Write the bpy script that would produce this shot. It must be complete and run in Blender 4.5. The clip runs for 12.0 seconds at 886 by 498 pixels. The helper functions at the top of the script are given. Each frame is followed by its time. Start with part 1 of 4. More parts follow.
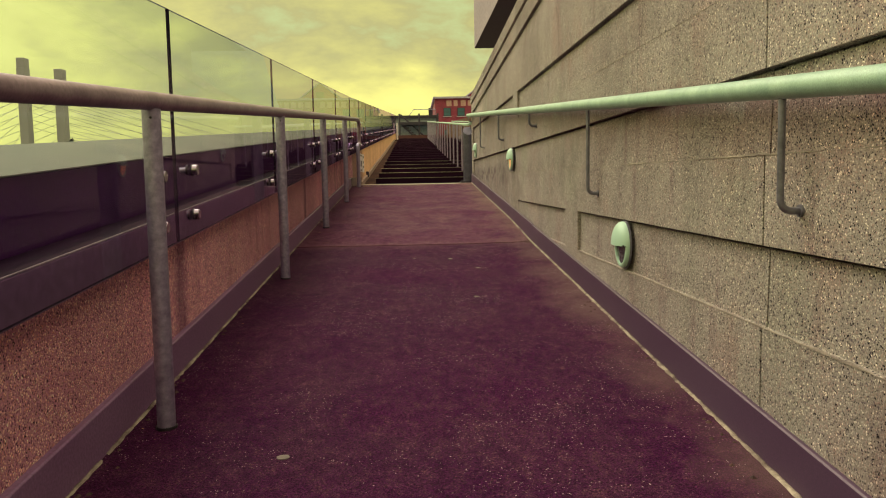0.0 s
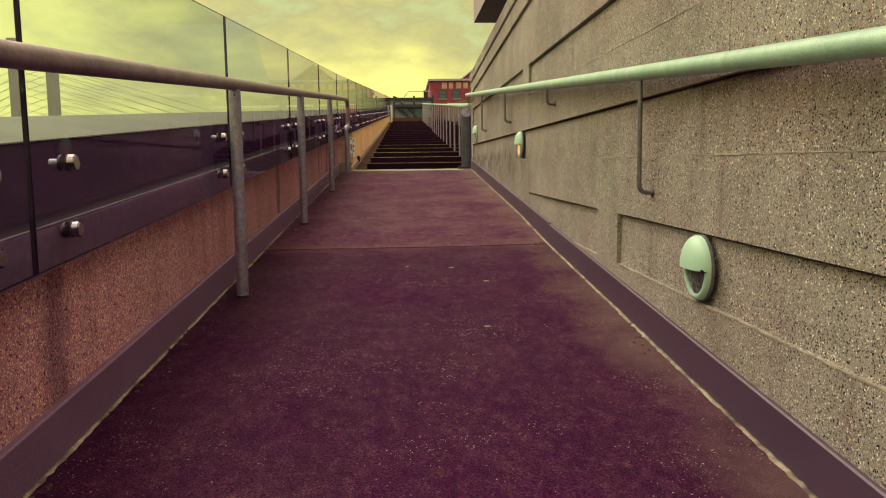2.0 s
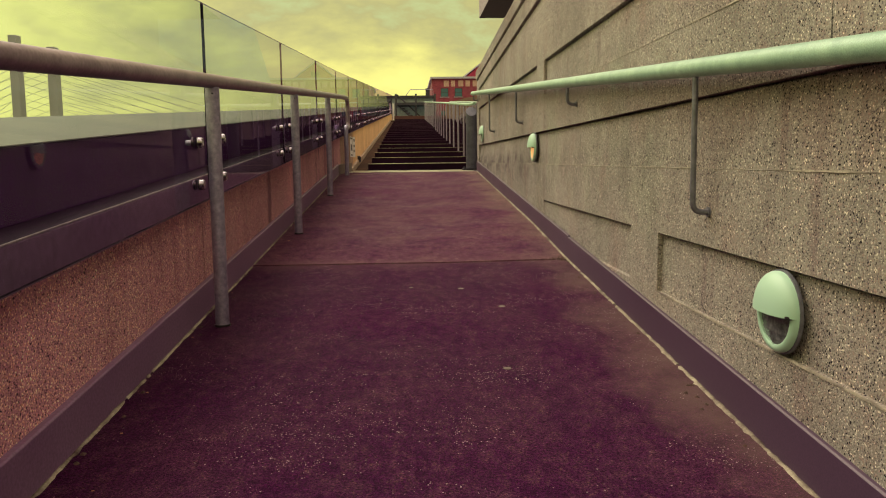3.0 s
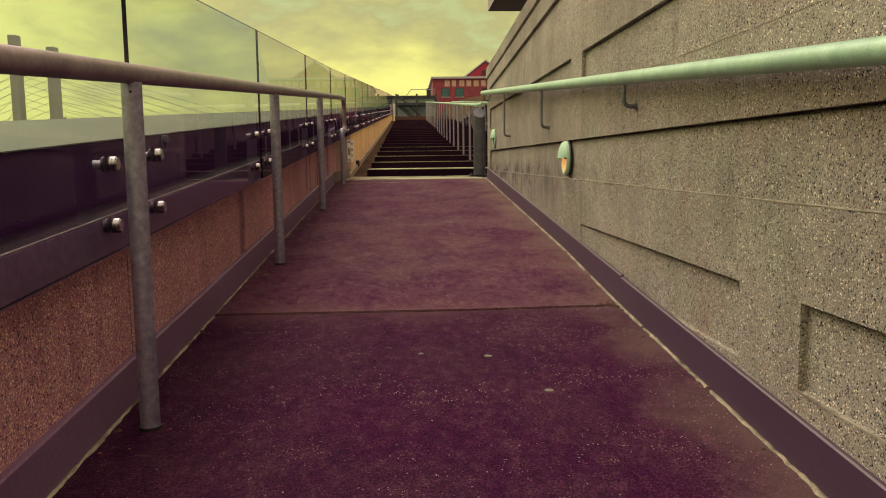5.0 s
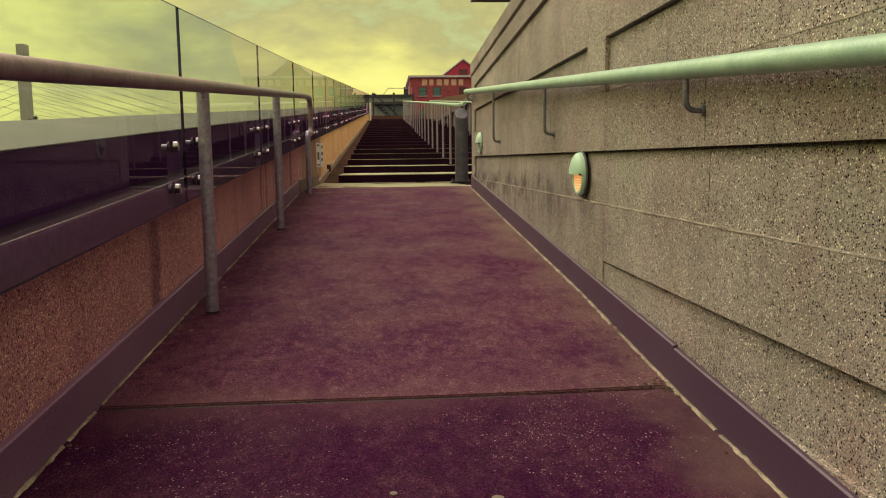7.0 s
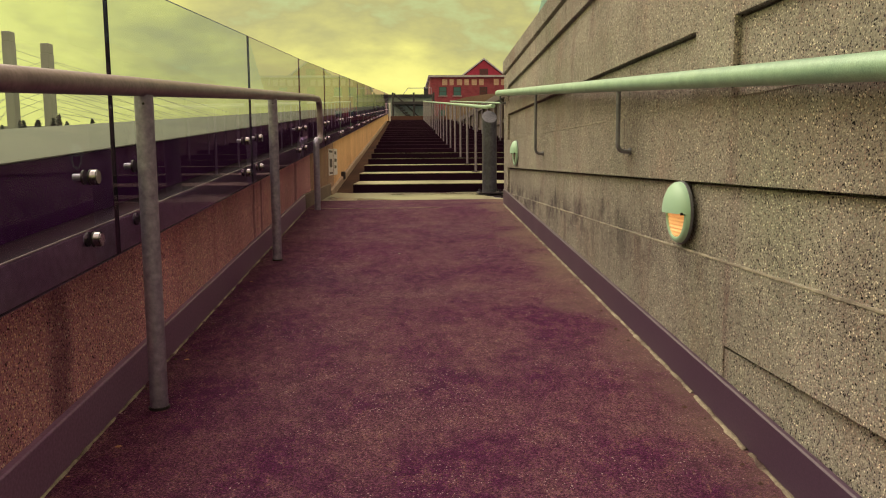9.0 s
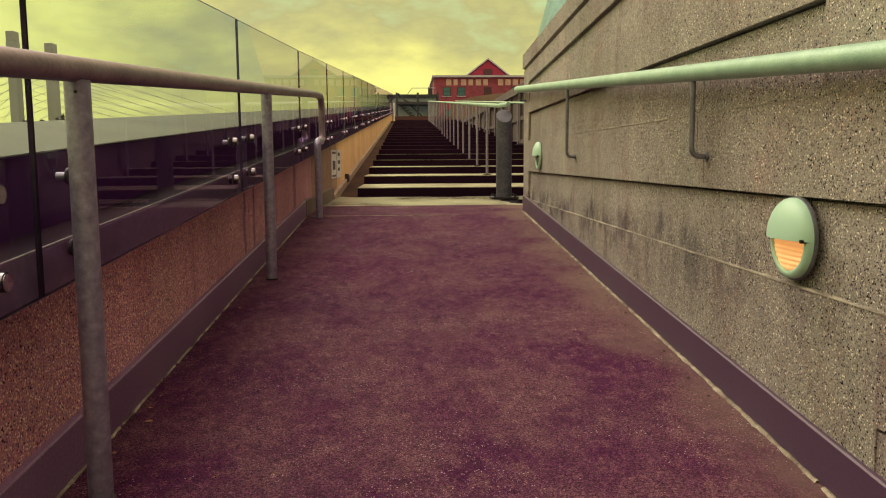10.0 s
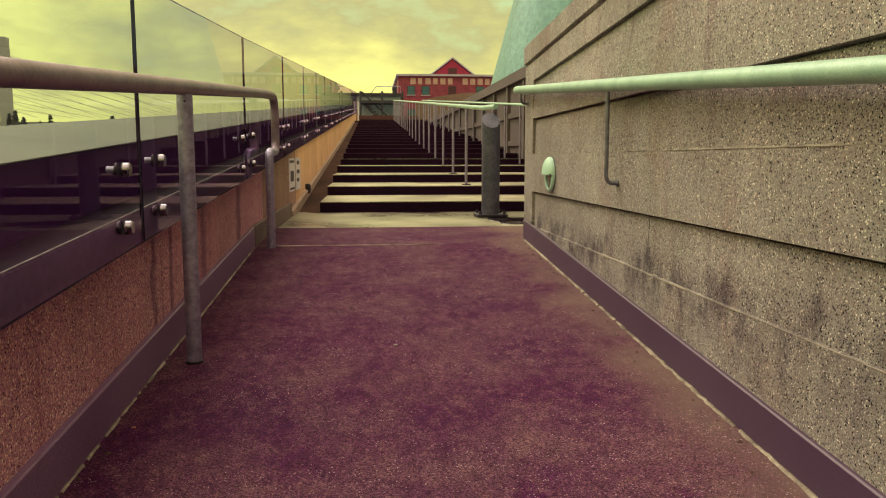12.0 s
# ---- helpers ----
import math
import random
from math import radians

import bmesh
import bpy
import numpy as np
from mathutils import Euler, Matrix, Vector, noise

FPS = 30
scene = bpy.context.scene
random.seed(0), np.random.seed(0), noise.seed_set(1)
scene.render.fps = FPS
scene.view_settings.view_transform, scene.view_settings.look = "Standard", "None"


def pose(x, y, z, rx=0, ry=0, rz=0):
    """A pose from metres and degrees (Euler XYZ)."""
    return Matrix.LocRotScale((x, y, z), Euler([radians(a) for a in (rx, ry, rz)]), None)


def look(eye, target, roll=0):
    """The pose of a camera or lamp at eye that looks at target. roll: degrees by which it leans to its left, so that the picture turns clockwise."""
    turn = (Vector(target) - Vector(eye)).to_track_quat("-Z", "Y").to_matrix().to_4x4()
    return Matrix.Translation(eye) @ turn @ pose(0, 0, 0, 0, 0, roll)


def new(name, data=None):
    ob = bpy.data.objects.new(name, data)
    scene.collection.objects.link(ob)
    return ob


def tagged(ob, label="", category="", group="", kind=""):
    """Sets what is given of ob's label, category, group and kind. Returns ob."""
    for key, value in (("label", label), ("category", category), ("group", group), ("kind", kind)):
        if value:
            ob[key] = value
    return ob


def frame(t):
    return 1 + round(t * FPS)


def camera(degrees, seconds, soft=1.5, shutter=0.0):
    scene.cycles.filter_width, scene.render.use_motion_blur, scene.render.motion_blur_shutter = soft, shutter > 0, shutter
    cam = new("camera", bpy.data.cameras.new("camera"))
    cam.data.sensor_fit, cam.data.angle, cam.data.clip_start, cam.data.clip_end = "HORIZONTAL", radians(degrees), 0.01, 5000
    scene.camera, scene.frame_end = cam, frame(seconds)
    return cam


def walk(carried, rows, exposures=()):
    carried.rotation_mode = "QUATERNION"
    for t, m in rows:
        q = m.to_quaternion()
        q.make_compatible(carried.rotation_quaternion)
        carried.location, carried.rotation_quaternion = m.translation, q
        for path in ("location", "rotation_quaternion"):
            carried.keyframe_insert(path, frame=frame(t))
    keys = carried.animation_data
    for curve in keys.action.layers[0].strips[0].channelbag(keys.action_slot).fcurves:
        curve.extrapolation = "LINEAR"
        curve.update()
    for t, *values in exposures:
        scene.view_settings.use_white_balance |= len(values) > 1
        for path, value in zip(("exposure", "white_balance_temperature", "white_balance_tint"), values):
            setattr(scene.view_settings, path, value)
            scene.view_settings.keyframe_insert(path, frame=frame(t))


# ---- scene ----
cam = camera(59.5, 12.0, soft=1.1)
PATH = [
    (0, (0.004, -0.004, 0.893), (0.085, 1.985, 0.714), -1.0),
    (0.5, (0.052, 0.213, 0.895), (0.138, 2.2, 0.688), -1.0),
    (1, (0.046, 0.421, 0.905), (0.135, 2.406, 0.684), -1.0),
    (1.5, (0.031, 0.693, 0.915), (0.12, 2.678, 0.69), -0.9),
    (2, (0.021, 0.943, 0.93), (0.115, 2.928, 0.708), -0.8),
    (2.5, (0.037, 1.208, 0.941), (0.132, 3.192, 0.715), -0.7),
    (3, (0.011, 1.417, 0.974), (0.101, 3.402, 0.747), -0.7),
    (5, (-0.014, 2.374, 1.051), (0.075, 4.36, 0.824), -0.7),
    (5.5, (-0.022, 2.654, 1.075), (0.066, 4.639, 0.847), -0.7),
    (6, (-0.023, 2.851, 1.092), (0.094, 4.835, 0.865), -0.7),
    (6.5, (-0.001, 3.094, 1.094), (0.139, 5.076, 0.864), -0.7),
    (7, (0.018, 3.343, 1.129), (0.164, 5.324, 0.899), -0.7),
    (9, (0.019, 4.353, 1.228), (0.117, 6.337, 0.998), -0.45),
    (9.5, (0.012, 4.624, 1.246), (0.098, 6.61, 1.017), -0.4),
    (10, (-0.033, 4.958, 1.247), (0.057, 6.943, 1.018), -0.35),
    (10.5, (-0.044, 5.245, 1.265), (0.072, 7.228, 1.035), -0.3),
    (11, (-0.059, 5.557, 1.301), (0.062, 7.541, 1.065), -0.2),
    (11.5, (-0.081, 5.835, 1.322), (0.037, 7.818, 1.091), -0.15),
    (12, (-0.102, 6.151, 1.358), (0.082, 8.129, 1.126), -0.05),
]
EXPOSURES = [(0.0, 0.07), (1.0, 0.24), (2.5, 0.10), (5.0, -0.01), (7.0, -0.03), (9.5, 0.02), (12.0, 0.18)]
walk(cam, [(t, look(eye, target, roll)) for t, eye, target, roll in PATH], EXPOSURES)

# ---- light ----
world = bpy.data.worlds.new("sky")
scene.world = world
world.use_nodes = True


def build_sky(nt):
    n, l = nt.nodes, nt.links
    n.clear()
    out = n.new("ShaderNodeOutputWorld")
    bg = n.new("ShaderNodeBackground")
    co = n.new("ShaderNodeTexCoord")
    mp = n.new("ShaderNodeMapping")
    mp.inputs["Scale"].default_value = (1.0, 1.0, 2.5)
    mp.inputs["Location"].default_value = (0.35, 0.1, 0.4)
    clouds = n.new("ShaderNodeTexNoise")
    clouds.inputs["Scale"].default_value = 3.4
    clouds.inputs["Detail"].default_value = 9
    clouds.inputs["Roughness"].default_value = 0.56
    clouds.inputs["Distortion"].default_value = 0.12
    ramp = n.new("ShaderNodeValToRGB")
    e = ramp.color_ramp.elements
    e[0].position, e[0].color = 0.27, (0.34, 0.58, 0.36, 1)
    e[1].position, e[1].color = 0.70, (0.90, 0.84, 0.22, 1)
    for p, c in ((0.34, (0.44, 0.50, 0.20, 1)), (0.40, (0.40, 0.37, 0.13, 1)), (0.47, (0.52, 0.48, 0.14, 1)), (0.56, (0.74, 0.69, 0.17, 1))):
        k = e.new(p)
        k.color = c
    nish = n.new("ShaderNodeTexSky")
    nish.sky_type, nish.sun_disc = "NISHITA", False
    nish.sun_elevation, nish.sun_rotation = radians(47), radians(320)
    mix = n.new("ShaderNodeMixRGB")
    mix.blend_type = "ADD"
    mix.inputs[0].default_value = 0.006
    bg.inputs["Strength"].default_value = 1.25
    sep = n.new("ShaderNodeSeparateXYZ")
    l.new(co.outputs["Generated"], sep.inputs[0])
    rise = n.new("ShaderNodeMapRange")
    rise.interpolation_type = "SMOOTHSTEP"
    rise.inputs[1].default_value, rise.inputs[2].default_value = 0.30, 0.85
    l.new(sep.outputs["Z"], rise.inputs[0])
    zen = n.new("ShaderNodeMixRGB")
    zen.inputs[2].default_value = (1.52, 1.24, 0.88, 1)
    l.new(rise.outputs[0], zen.inputs[0])
    l.new(mix.outputs[0], zen.inputs[1])
    l.new(co.outputs["Generated"], mp.inputs[0])
    l.new(mp.outputs[0], clouds.inputs["Vector"])
    l.new(clouds.outputs["Fac"], ramp.inputs[0])
    l.new(ramp.outputs[0], mix.inputs[1])
    l.new(nish.outputs[0], mix.inputs[2])
    l.new(zen.outputs[0], bg.inputs["Color"])
    l.new(bg.outputs[0], out.inputs[0])


build_sky(world.node_tree)
sun = new("sun", bpy.data.lights.new("sun", "SUN"))
sun.data.energy, sun.data.angle, sun.data.color = 2.0, radians(50), (1.0, 0.84, 0.64)
sun.matrix_world = look((-5, 6, 8.5), (0, 0, 0))

# ---- materials ----


def material(name, base, rough=0.7, metal=0.0, spec=0.5):
    m = bpy.data.materials.new(name)
    m.use_nodes = True
    b = m.node_tree.nodes["Principled BSDF"]
    b.inputs["Base Color"].default_value = (*base, 1)
    b.inputs["Roughness"].default_value = rough
    b.inputs["Metallic"].default_value = metal
    b.inputs["Specular IOR Level"].default_value = spec
    return m


def surface(name, dark, light, scale=3.0, rough=0.75, metal=0.0, grain=60.0, bump=0.15, fleck=None, fleck_scale=90.0,
            fleck_size=0.35, pit=None, random_tint=0.0, stretch=(1, 1, 1), rough_var=0.15, spec=0.5, dist=0.004):
    """A worn surface: two tones in patches, fine grain, and, where given, stones (fleck, pit) in it."""
    m = material(name, light, rough, metal, spec)
    nt = m.node_tree
    n, l = nt.nodes, nt.links
    b = n["Principled BSDF"]
    co = n.new("ShaderNodeNewGeometry")
    mp = n.new("ShaderNodeMapping")
    mp.inputs["Scale"].default_value = stretch
    l.new(co.outputs["Position"], mp.inputs[0])

    def tex(s, detail, rgh=0.6):
        t = n.new("ShaderNodeTexNoise")
        t.inputs["Scale"].default_value, t.inputs["Detail"].default_value, t.inputs["Roughness"].default_value = s, detail, rgh
        l.new(mp.outputs[0], t.inputs["Vector"])
        return t

    def blend(fac, a, c, kind="MIX"):
        x = n.new("ShaderNodeMixRGB")
        x.blend_type = kind
        for sock, v in zip(x.inputs, (fac, a, c)):
            if isinstance(v, (int, float)):
                sock.default_value = v
            elif isinstance(v, tuple):
                sock.default_value = (*v, 1)
            else:
                l.new(v, sock)
        return x.outputs[0]

    def rmp(sock, lo, hi):
        x = n.new("ShaderNodeMapRange")
        x.inputs[1].default_value, x.inputs[2].default_value = lo, hi
        l.new(sock, x.inputs[0])
        return x.outputs[0]

    big, fine = tex(scale, 6), tex(grain, 3)
    col = blend(rmp(big.outputs["Fac"], 0.33, 0.67), dark, light)
    tone = blend(1.0, col, rmp_grey(n, l, fine.outputs["Fac"]), "MULTIPLY")
    height = fine.outputs["Fac"]
    if fleck:
        v = n.new("ShaderNodeTexVoronoi")
        v.inputs["Scale"].default_value = fleck_scale
        l.new(mp.outputs[0], v.inputs["Vector"])
        stone = rmp(v.outputs["Distance"], fleck_size, fleck_size - 0.12)
        sep = n.new("ShaderNodeSeparateColor")
        l.new(v.outputs["Color"], sep.inputs[0])
        chosen = n.new("ShaderNodeMath")
        chosen.operation = "GREATER_THAN"
        chosen.inputs[1].default_value = 0.62
        l.new(sep.outputs[0], chosen.inputs[0])
        low = n.new("ShaderNodeMath")
        low.operation = "LESS_THAN"
        low.inputs[1].default_value = 0.22
        l.new(sep.outputs[0], low.inputs[0])

        def times(a, c, k=1.0):
            x = n.new("ShaderNodeMath")
            x.operation = "MULTIPLY"
            l.new(a, x.inputs[0])
            l.new(c, x.inputs[1])
            return x.outputs[0]
        tone = blend(times(stone, chosen.outputs[0]), tone, fleck)
        tone = blend(times(stone, low.outputs[0]), tone, pit or dark)
        height = blend(0.6, fine.outputs["Fac"], stone)
    if random_tint:
        info = n.new("ShaderNodeObjectInfo")
        x = n.new("ShaderNodeMapRange")
        x.inputs[3].default_value, x.inputs[4].default_value = 1 - random_tint, 1 + random_tint
        l.new(info.outputs["Random"], x.inputs[0])
        tone = blend(1.0, tone, x.outputs[0], "MULTIPLY")
    l.new(tone, b.inputs["Base Color"])
    r = n.new("ShaderNodeMapRange")
    r.inputs[3].default_value, r.inputs[4].default_value = max(0.02, rough - rough_var), min(1, rough + rough_var)
    l.new(big.outputs["Fac"], r.inputs[0])
    l.new(r.outputs[0], b.inputs["Roughness"])
    bp = n.new("ShaderNodeBump")
    bp.inputs["Strength"].default_value, bp.inputs["Distance"].default_value = bump, dist
    l.new(height, bp.inputs["Height"])
    l.new(bp.outputs[0], b.inputs["Normal"])
    return m


def rmp_grey(n, l, sock):
    x = n.new("ShaderNodeMapRange")
    x.inputs[1].default_value, x.inputs[2].default_value = 0.25, 0.75
    x.inputs[3].default_value, x.inputs[4].default_value = 0.72, 1.22
    l.new(sock, x.inputs[0])
    return x.outputs[0]


def stone_mix(name, mortar, tones, scale=120.0, dark_share=0.125, stain=(0.62, 1.18), red=(0.9, 0.62, 0.6), rough=0.88, bump=0.55, stains_and_shade=False):
    """Exposed-aggregate concrete: packed small stones of many tones in mortar, streaked and stained."""
    m = material(name, mortar, rough, 0.0, 0.25)
    n, l = m.node_tree.nodes, m.node_tree.links
    b = n["Principled BSDF"]
    geo = n.new("ShaderNodeNewGeometry")

    def mapped(scl):
        x = n.new("ShaderNodeMapping")
        x.inputs["Scale"].default_value = scl
        l.new(geo.outputs["Position"], x.inputs[0])
        return x.outputs[0]

    def noise_tex(vec, sc, det=5, rg=0.6):
        t = n.new("ShaderNodeTexNoise")
        t.inputs["Scale"].default_value, t.inputs["Detail"].default_value, t.inputs["Roughness"].default_value = sc, det, rg
        l.new(vec, t.inputs["Vector"])
        return t.outputs["Fac"]

    def remap(sock, a, c, lo, hi):
        x = n.new("ShaderNodeMapRange")
        for i, v in enumerate((a, c, lo, hi)):
            x.inputs[i + 1].default_value = v
        l.new(sock, x.inputs[0])
        return x.outputs[0]

    def mix(kind, fac, a, c):
        x = n.new("ShaderNodeMixRGB")
        x.blend_type = kind
        for sock, v in zip(x.inputs, (fac, a, c)):
            if isinstance(v, (int, float)):
                sock.default_value = v
            elif isinstance(v, tuple):
                sock.default_value = (*v, 1)
            else:
                l.new(v, sock)
        return x.outputs[0]
    plain = mapped((1, 1, 1))
    wob = n.new("ShaderNodeVectorMath")
    wob.operation = "MULTIPLY_ADD"
    jig = n.new("ShaderNodeTexNoise")
    jig.inputs["Scale"].default_value = 45.0
    l.new(plain, jig.inputs["Vector"])
    l.new(jig.outputs["Color"], wob.inputs[0])
    wob.inputs[1].default_value = (0.012, 0.012, 0.012)
    l.new(plain, wob.inputs[2])
    vor = n.new("ShaderNodeTexVoronoi")
    vor.inputs["Scale"].default_value = scale
    l.new(wob.outputs[0], vor.inputs["Vector"])
    sep = n.new("ShaderNodeSeparateColor")
    l.new(vor.outputs["Color"], sep.inputs[0])
    ramp = n.new("ShaderNodeValToRGB")
    ramp.color_ramp.interpolation = "CONSTANT"
    el = ramp.color_ramp.elements
    el[0].position, el[0].color = 0.0, (*tones[0], 1)
    el[1].position, el[1].color = dark_share, (*tones[1], 1)
    for p, c in zip((0.34, 0.56, 0.76, 0.91), tones[2:]):
        k = el.new(p)
        k.color = (*c, 1)
    l.new(sep.outputs[0], ramp.inputs[0])
    gate = remap(vor.outputs["Distance"], 0.42, 0.58, 1.0, 0.0)
    show = remap(sep.outputs[1], 0.05, 0.3, 0.25, 1.0)
    both = n.new("ShaderNodeMath")
    both.operation = "MULTIPLY"
    l.new(gate, both.inputs[0])
    l.new(show, both.inputs[1])
    col = mix("MIX", both.outputs[0], mortar, ramp.outputs[0])
    col = mix("MULTIPLY", 1.0, col, remap(noise_tex(plain, 210, 2), 0.3, 0.7, 0.8, 1.2))
    patch = noise_tex(plain, 0.9, 7, 0.62)
    streak = noise_tex(mapped((5.0, 5.0, 0.55)), 1.0, 6, 0.6)
    col = mix("MULTIPLY", 1.0, col, remap(patch, 0.32, 0.68, stain[0], stain[1]))
    col = mix("MULTIPLY", 1.0, col, remap(streak, 0.3, 0.62, 0.88, 1.05))
    rust = remap(noise_tex(mapped((1.7, 1.7, 1.2)), 1.3, 6, 0.65), 0.52, 0.70, 0.0, 0.75)
    col = mix("MULTIPLY", rust, col, red)
    run = remap(noise_tex(mapped((9.0, 9.0, 0.7)), 1.0, 5, 0.62), 0.57, 0.72, 0.0, 0.6)
    col = mix("MULTIPLY", run, col, (0.66, 0.50, 0.57))
    moss = remap(noise_tex(mapped((0.8, 0.8, 0.5)), 2.1, 5, 0.6), 0.55, 0.72, 0.0, 0.5)
    col = mix("MULTIPLY", moss, col, (0.86, 1.0, 0.85))
    if stains_and_shade:
        # blackened runs below the middle seam; below the handrail its shadow, rust-tinted, is painted
        sep3 = n.new("ShaderNodeSeparateXYZ")
        l.new(geo.outputs["Position"], sep3.inputs[0])

        def calc(op, a, c):
            x = n.new("ShaderNodeMath")
            x.operation = op
            for sock, v in zip(x.inputs, (a, c)):
                if isinstance(v, (int, float)):
                    sock.default_value = v
                else:
                    l.new(v, sock)
            return x.outputs[0]
        ragged = calc("MULTIPLY", calc("SUBTRACT", noise_tex(mapped((2.2, 2.2, 0.5)), 2.0, 6, 0.62), 0.5), 0.5)
        z = calc("ADD", sep3.outputs["Z"], ragged)
        run_down = calc("MULTIPLY", remap(z, 0.70, 0.90, 0.0, 1.0), remap(z, 0.95, 1.04, 1.0, 0.0))
        run_down = calc("MULTIPLY", run_down, remap(sep3.outputs["Y"], 5.5, 8.5, 0.15, 0.95))
        blot = remap(noise_tex(mapped((1.4, 1.4, 0.9)), 4.0, 7, 0.7), 0.44, 0.58, 0.0, 1.0)
        col = mix("MULTIPLY", calc("MULTIPLY", run_down, blot), col, (0.30, 0.26, 0.34))
        under = calc("ADD", calc("SUBTRACT", sep3.outputs["Z"], calc("MULTIPLY", sep3.outputs["Y"], 0.0751)), ragged)
        band = calc("MULTIPLY", remap(under, 0.70, 0.88, 0.0, 1.0), remap(under, 0.93, 0.97, 1.0, 0.0))
        band = calc("MULTIPLY", band, remap(sep3.outputs["Y"], 2.5, 6.5, 0.55, 0.25))
        col = mix("MULTIPLY", band, col, (0.80, 0.58, 0.60))
    l.new(col, b.inputs["Base Color"])
    bp = n.new("ShaderNodeBump")
    bp.inputs["Strength"].default_value, bp.inputs["Distance"].default_value = bump, 0.004
    l.new(both.outputs[0], bp.inputs["Height"])
    l.new(bp.outputs[0], b.inputs["Normal"])
    return m


def ramp_concrete(name, deep, mid, dust, dusty):
    """Worn red concrete: purple-brown, mottled, rubbed paler along the right edge and the joints, with bared grit in patches."""
    m = material(name, mid, 0.85, 0.0, 0.05)
    n, l = m.node_tree.nodes, m.node_tree.links
    b = n["Principled BSDF"]
    geo = n.new("ShaderNodeNewGeometry")

    def noise_tex(sc, det=5, rg=0.6, scl=(1, 1, 1), off=(0, 0, 0)):
        mp = n.new("ShaderNodeMapping")
        mp.inputs["Scale"].default_value = scl
        mp.inputs["Location"].default_value = off
        l.new(geo.outputs["Position"], mp.inputs[0])
        t = n.new("ShaderNodeTexNoise")
        t.inputs["Scale"].default_value, t.inputs["Detail"].default_value, t.inputs["Roughness"].default_value = sc, det, rg
        l.new(mp.outputs[0], t.inputs["Vector"])
        return t.outputs["Fac"]

    def remap(sock, a, c, lo=0.0, hi=1.0):
        x = n.new("ShaderNodeMapRange")
        for i, v in enumerate((a, c, lo, hi)):
            x.inputs[i + 1].default_value = v
        l.new(sock, x.inputs[0])
        return x.outputs[0]

    def math_node(op, a, c):
        x = n.new("ShaderNodeMath")
        x.operation = op
        for sock, v in zip(x.inputs, (a, c)):
            if isinstance(v, (int, float)):
                sock.default_value = v
            else:
                l.new(v, sock)
        return x.outputs[0]

    def mix(kind, fac, a, c):
        x = n.new("ShaderNodeMixRGB")
        x.blend_type = kind
        for sock, v in zip(x.inputs, (fac, a, c)):
            if isinstance(v, (int, float)):
                sock.default_value = v
            elif isinstance(v, tuple):
                sock.default_value = (*v, 1)
            else:
                l.new(v, sock)
        return x.outputs[0]
    sep = n.new("ShaderNodeSeparateXYZ")
    l.new(geo.outputs["Position"], sep.inputs[0])
    big = noise_tex(1.1, 7, 0.65)
    brush = noise_tex(2.6, 8, 0.70, (1.3, 1.0, 1), (3, 1, 0))
    fine = noise_tex(150, 4, 0.7)
    grit = noise_tex(420, 2, 0.6)
    col = mix("MIX", remap(big, 0.20, 0.80), deep, mid)
    mott = noise_tex(19, 6, 0.74, (1.2, 0.8, 1), (4, 2, 0))
    col = mix("MIX", remap(mott, 0.50, 0.74, 0.0, 0.12 + 0.26 * dusty), col, dust)
    col = mix("MULTIPLY", 1.0, col, remap(mott, 0.3, 0.5, 0.72, 1.06))
    col = mix("MIX", remap(math_node("MULTIPLY", remap(brush, 0.42, 0.72), remap(fine, 0.3, 0.7)), 0.0, 0.75, 0.0, 0.6 * dusty), col, dust)
    col = mix("MULTIPLY", 1.0, col, remap(fine, 0.30, 0.70, 0.45, 1.55))
    col = mix("MULTIPLY", 1.0, col, remap(grit, 0.30, 0.70, 0.35, 1.65))
    cell = n.new("ShaderNodeTexVoronoi")
    cell.inputs["Scale"].default_value = 310
    l.new(geo.outputs["Position"], cell.inputs["Vector"])
    cs = n.new("ShaderNodeSeparateColor")
    l.new(cell.outputs["Color"], cs.inputs[0])
    col = mix("MULTIPLY", 1.0, col, remap(cs.outputs[0], 0.0, 1.0, 0.55, 1.45))
    sand = math_node("MULTIPLY", math_node("GREATER_THAN", cs.outputs[1], 0.86), remap(mott, 0.40, 0.62))
    col = mix("MIX", math_node("MULTIPLY", sand, 0.25 + 0.3 * dusty), col, (dust[0] * 1.4, dust[1] * 1.25, dust[2]))
    # rubbed pale margin along the grey wall, uneven
    edge = math_node("ADD", sep.outputs["X"], remap(noise_tex(2.2, 6, 0.65, (1, 0.8, 1), (7, 0, 0)), 0.25, 0.75, -0.26, 0.20))
    col = mix("MIX", remap(edge, 0.62, 0.98, 0.0, 0.74), col, (dust[0] * 0.97, dust[1] * 1.17, dust[2]))
    # pale rim at the cross joint
    off = math_node("ABSOLUTE", math_node("SUBTRACT", sep.outputs["Y"], 5.59), 0.0)
    off = math_node("ADD", off, remap(noise_tex(3.0, 5, 0.6, (1, 1, 1), (1, 9, 0)), 0.3, 0.7, -0.10, 0.20))
    col = mix("MIX", remap(off, 0.30, 0.0, 0.0, 0.36), col, dust)
    # bared grit: small pale stones where the patches lie
    vor = n.new("ShaderNodeTexVoronoi")
    vor.inputs["Scale"].default_value = 190
    l.new(geo.outputs["Position"], vor.inputs["Vector"])
    vs = n.new("ShaderNodeSeparateColor")
    l.new(vor.outputs["Color"], vs.inputs[0])
    pick = math_node("ADD", vs.outputs[0], remap(noise_tex(2.2, 6, 0.7, (1.0, 1.5, 1), (2, 5, 0)), 0.48, 0.70, -0.24, 0.20))
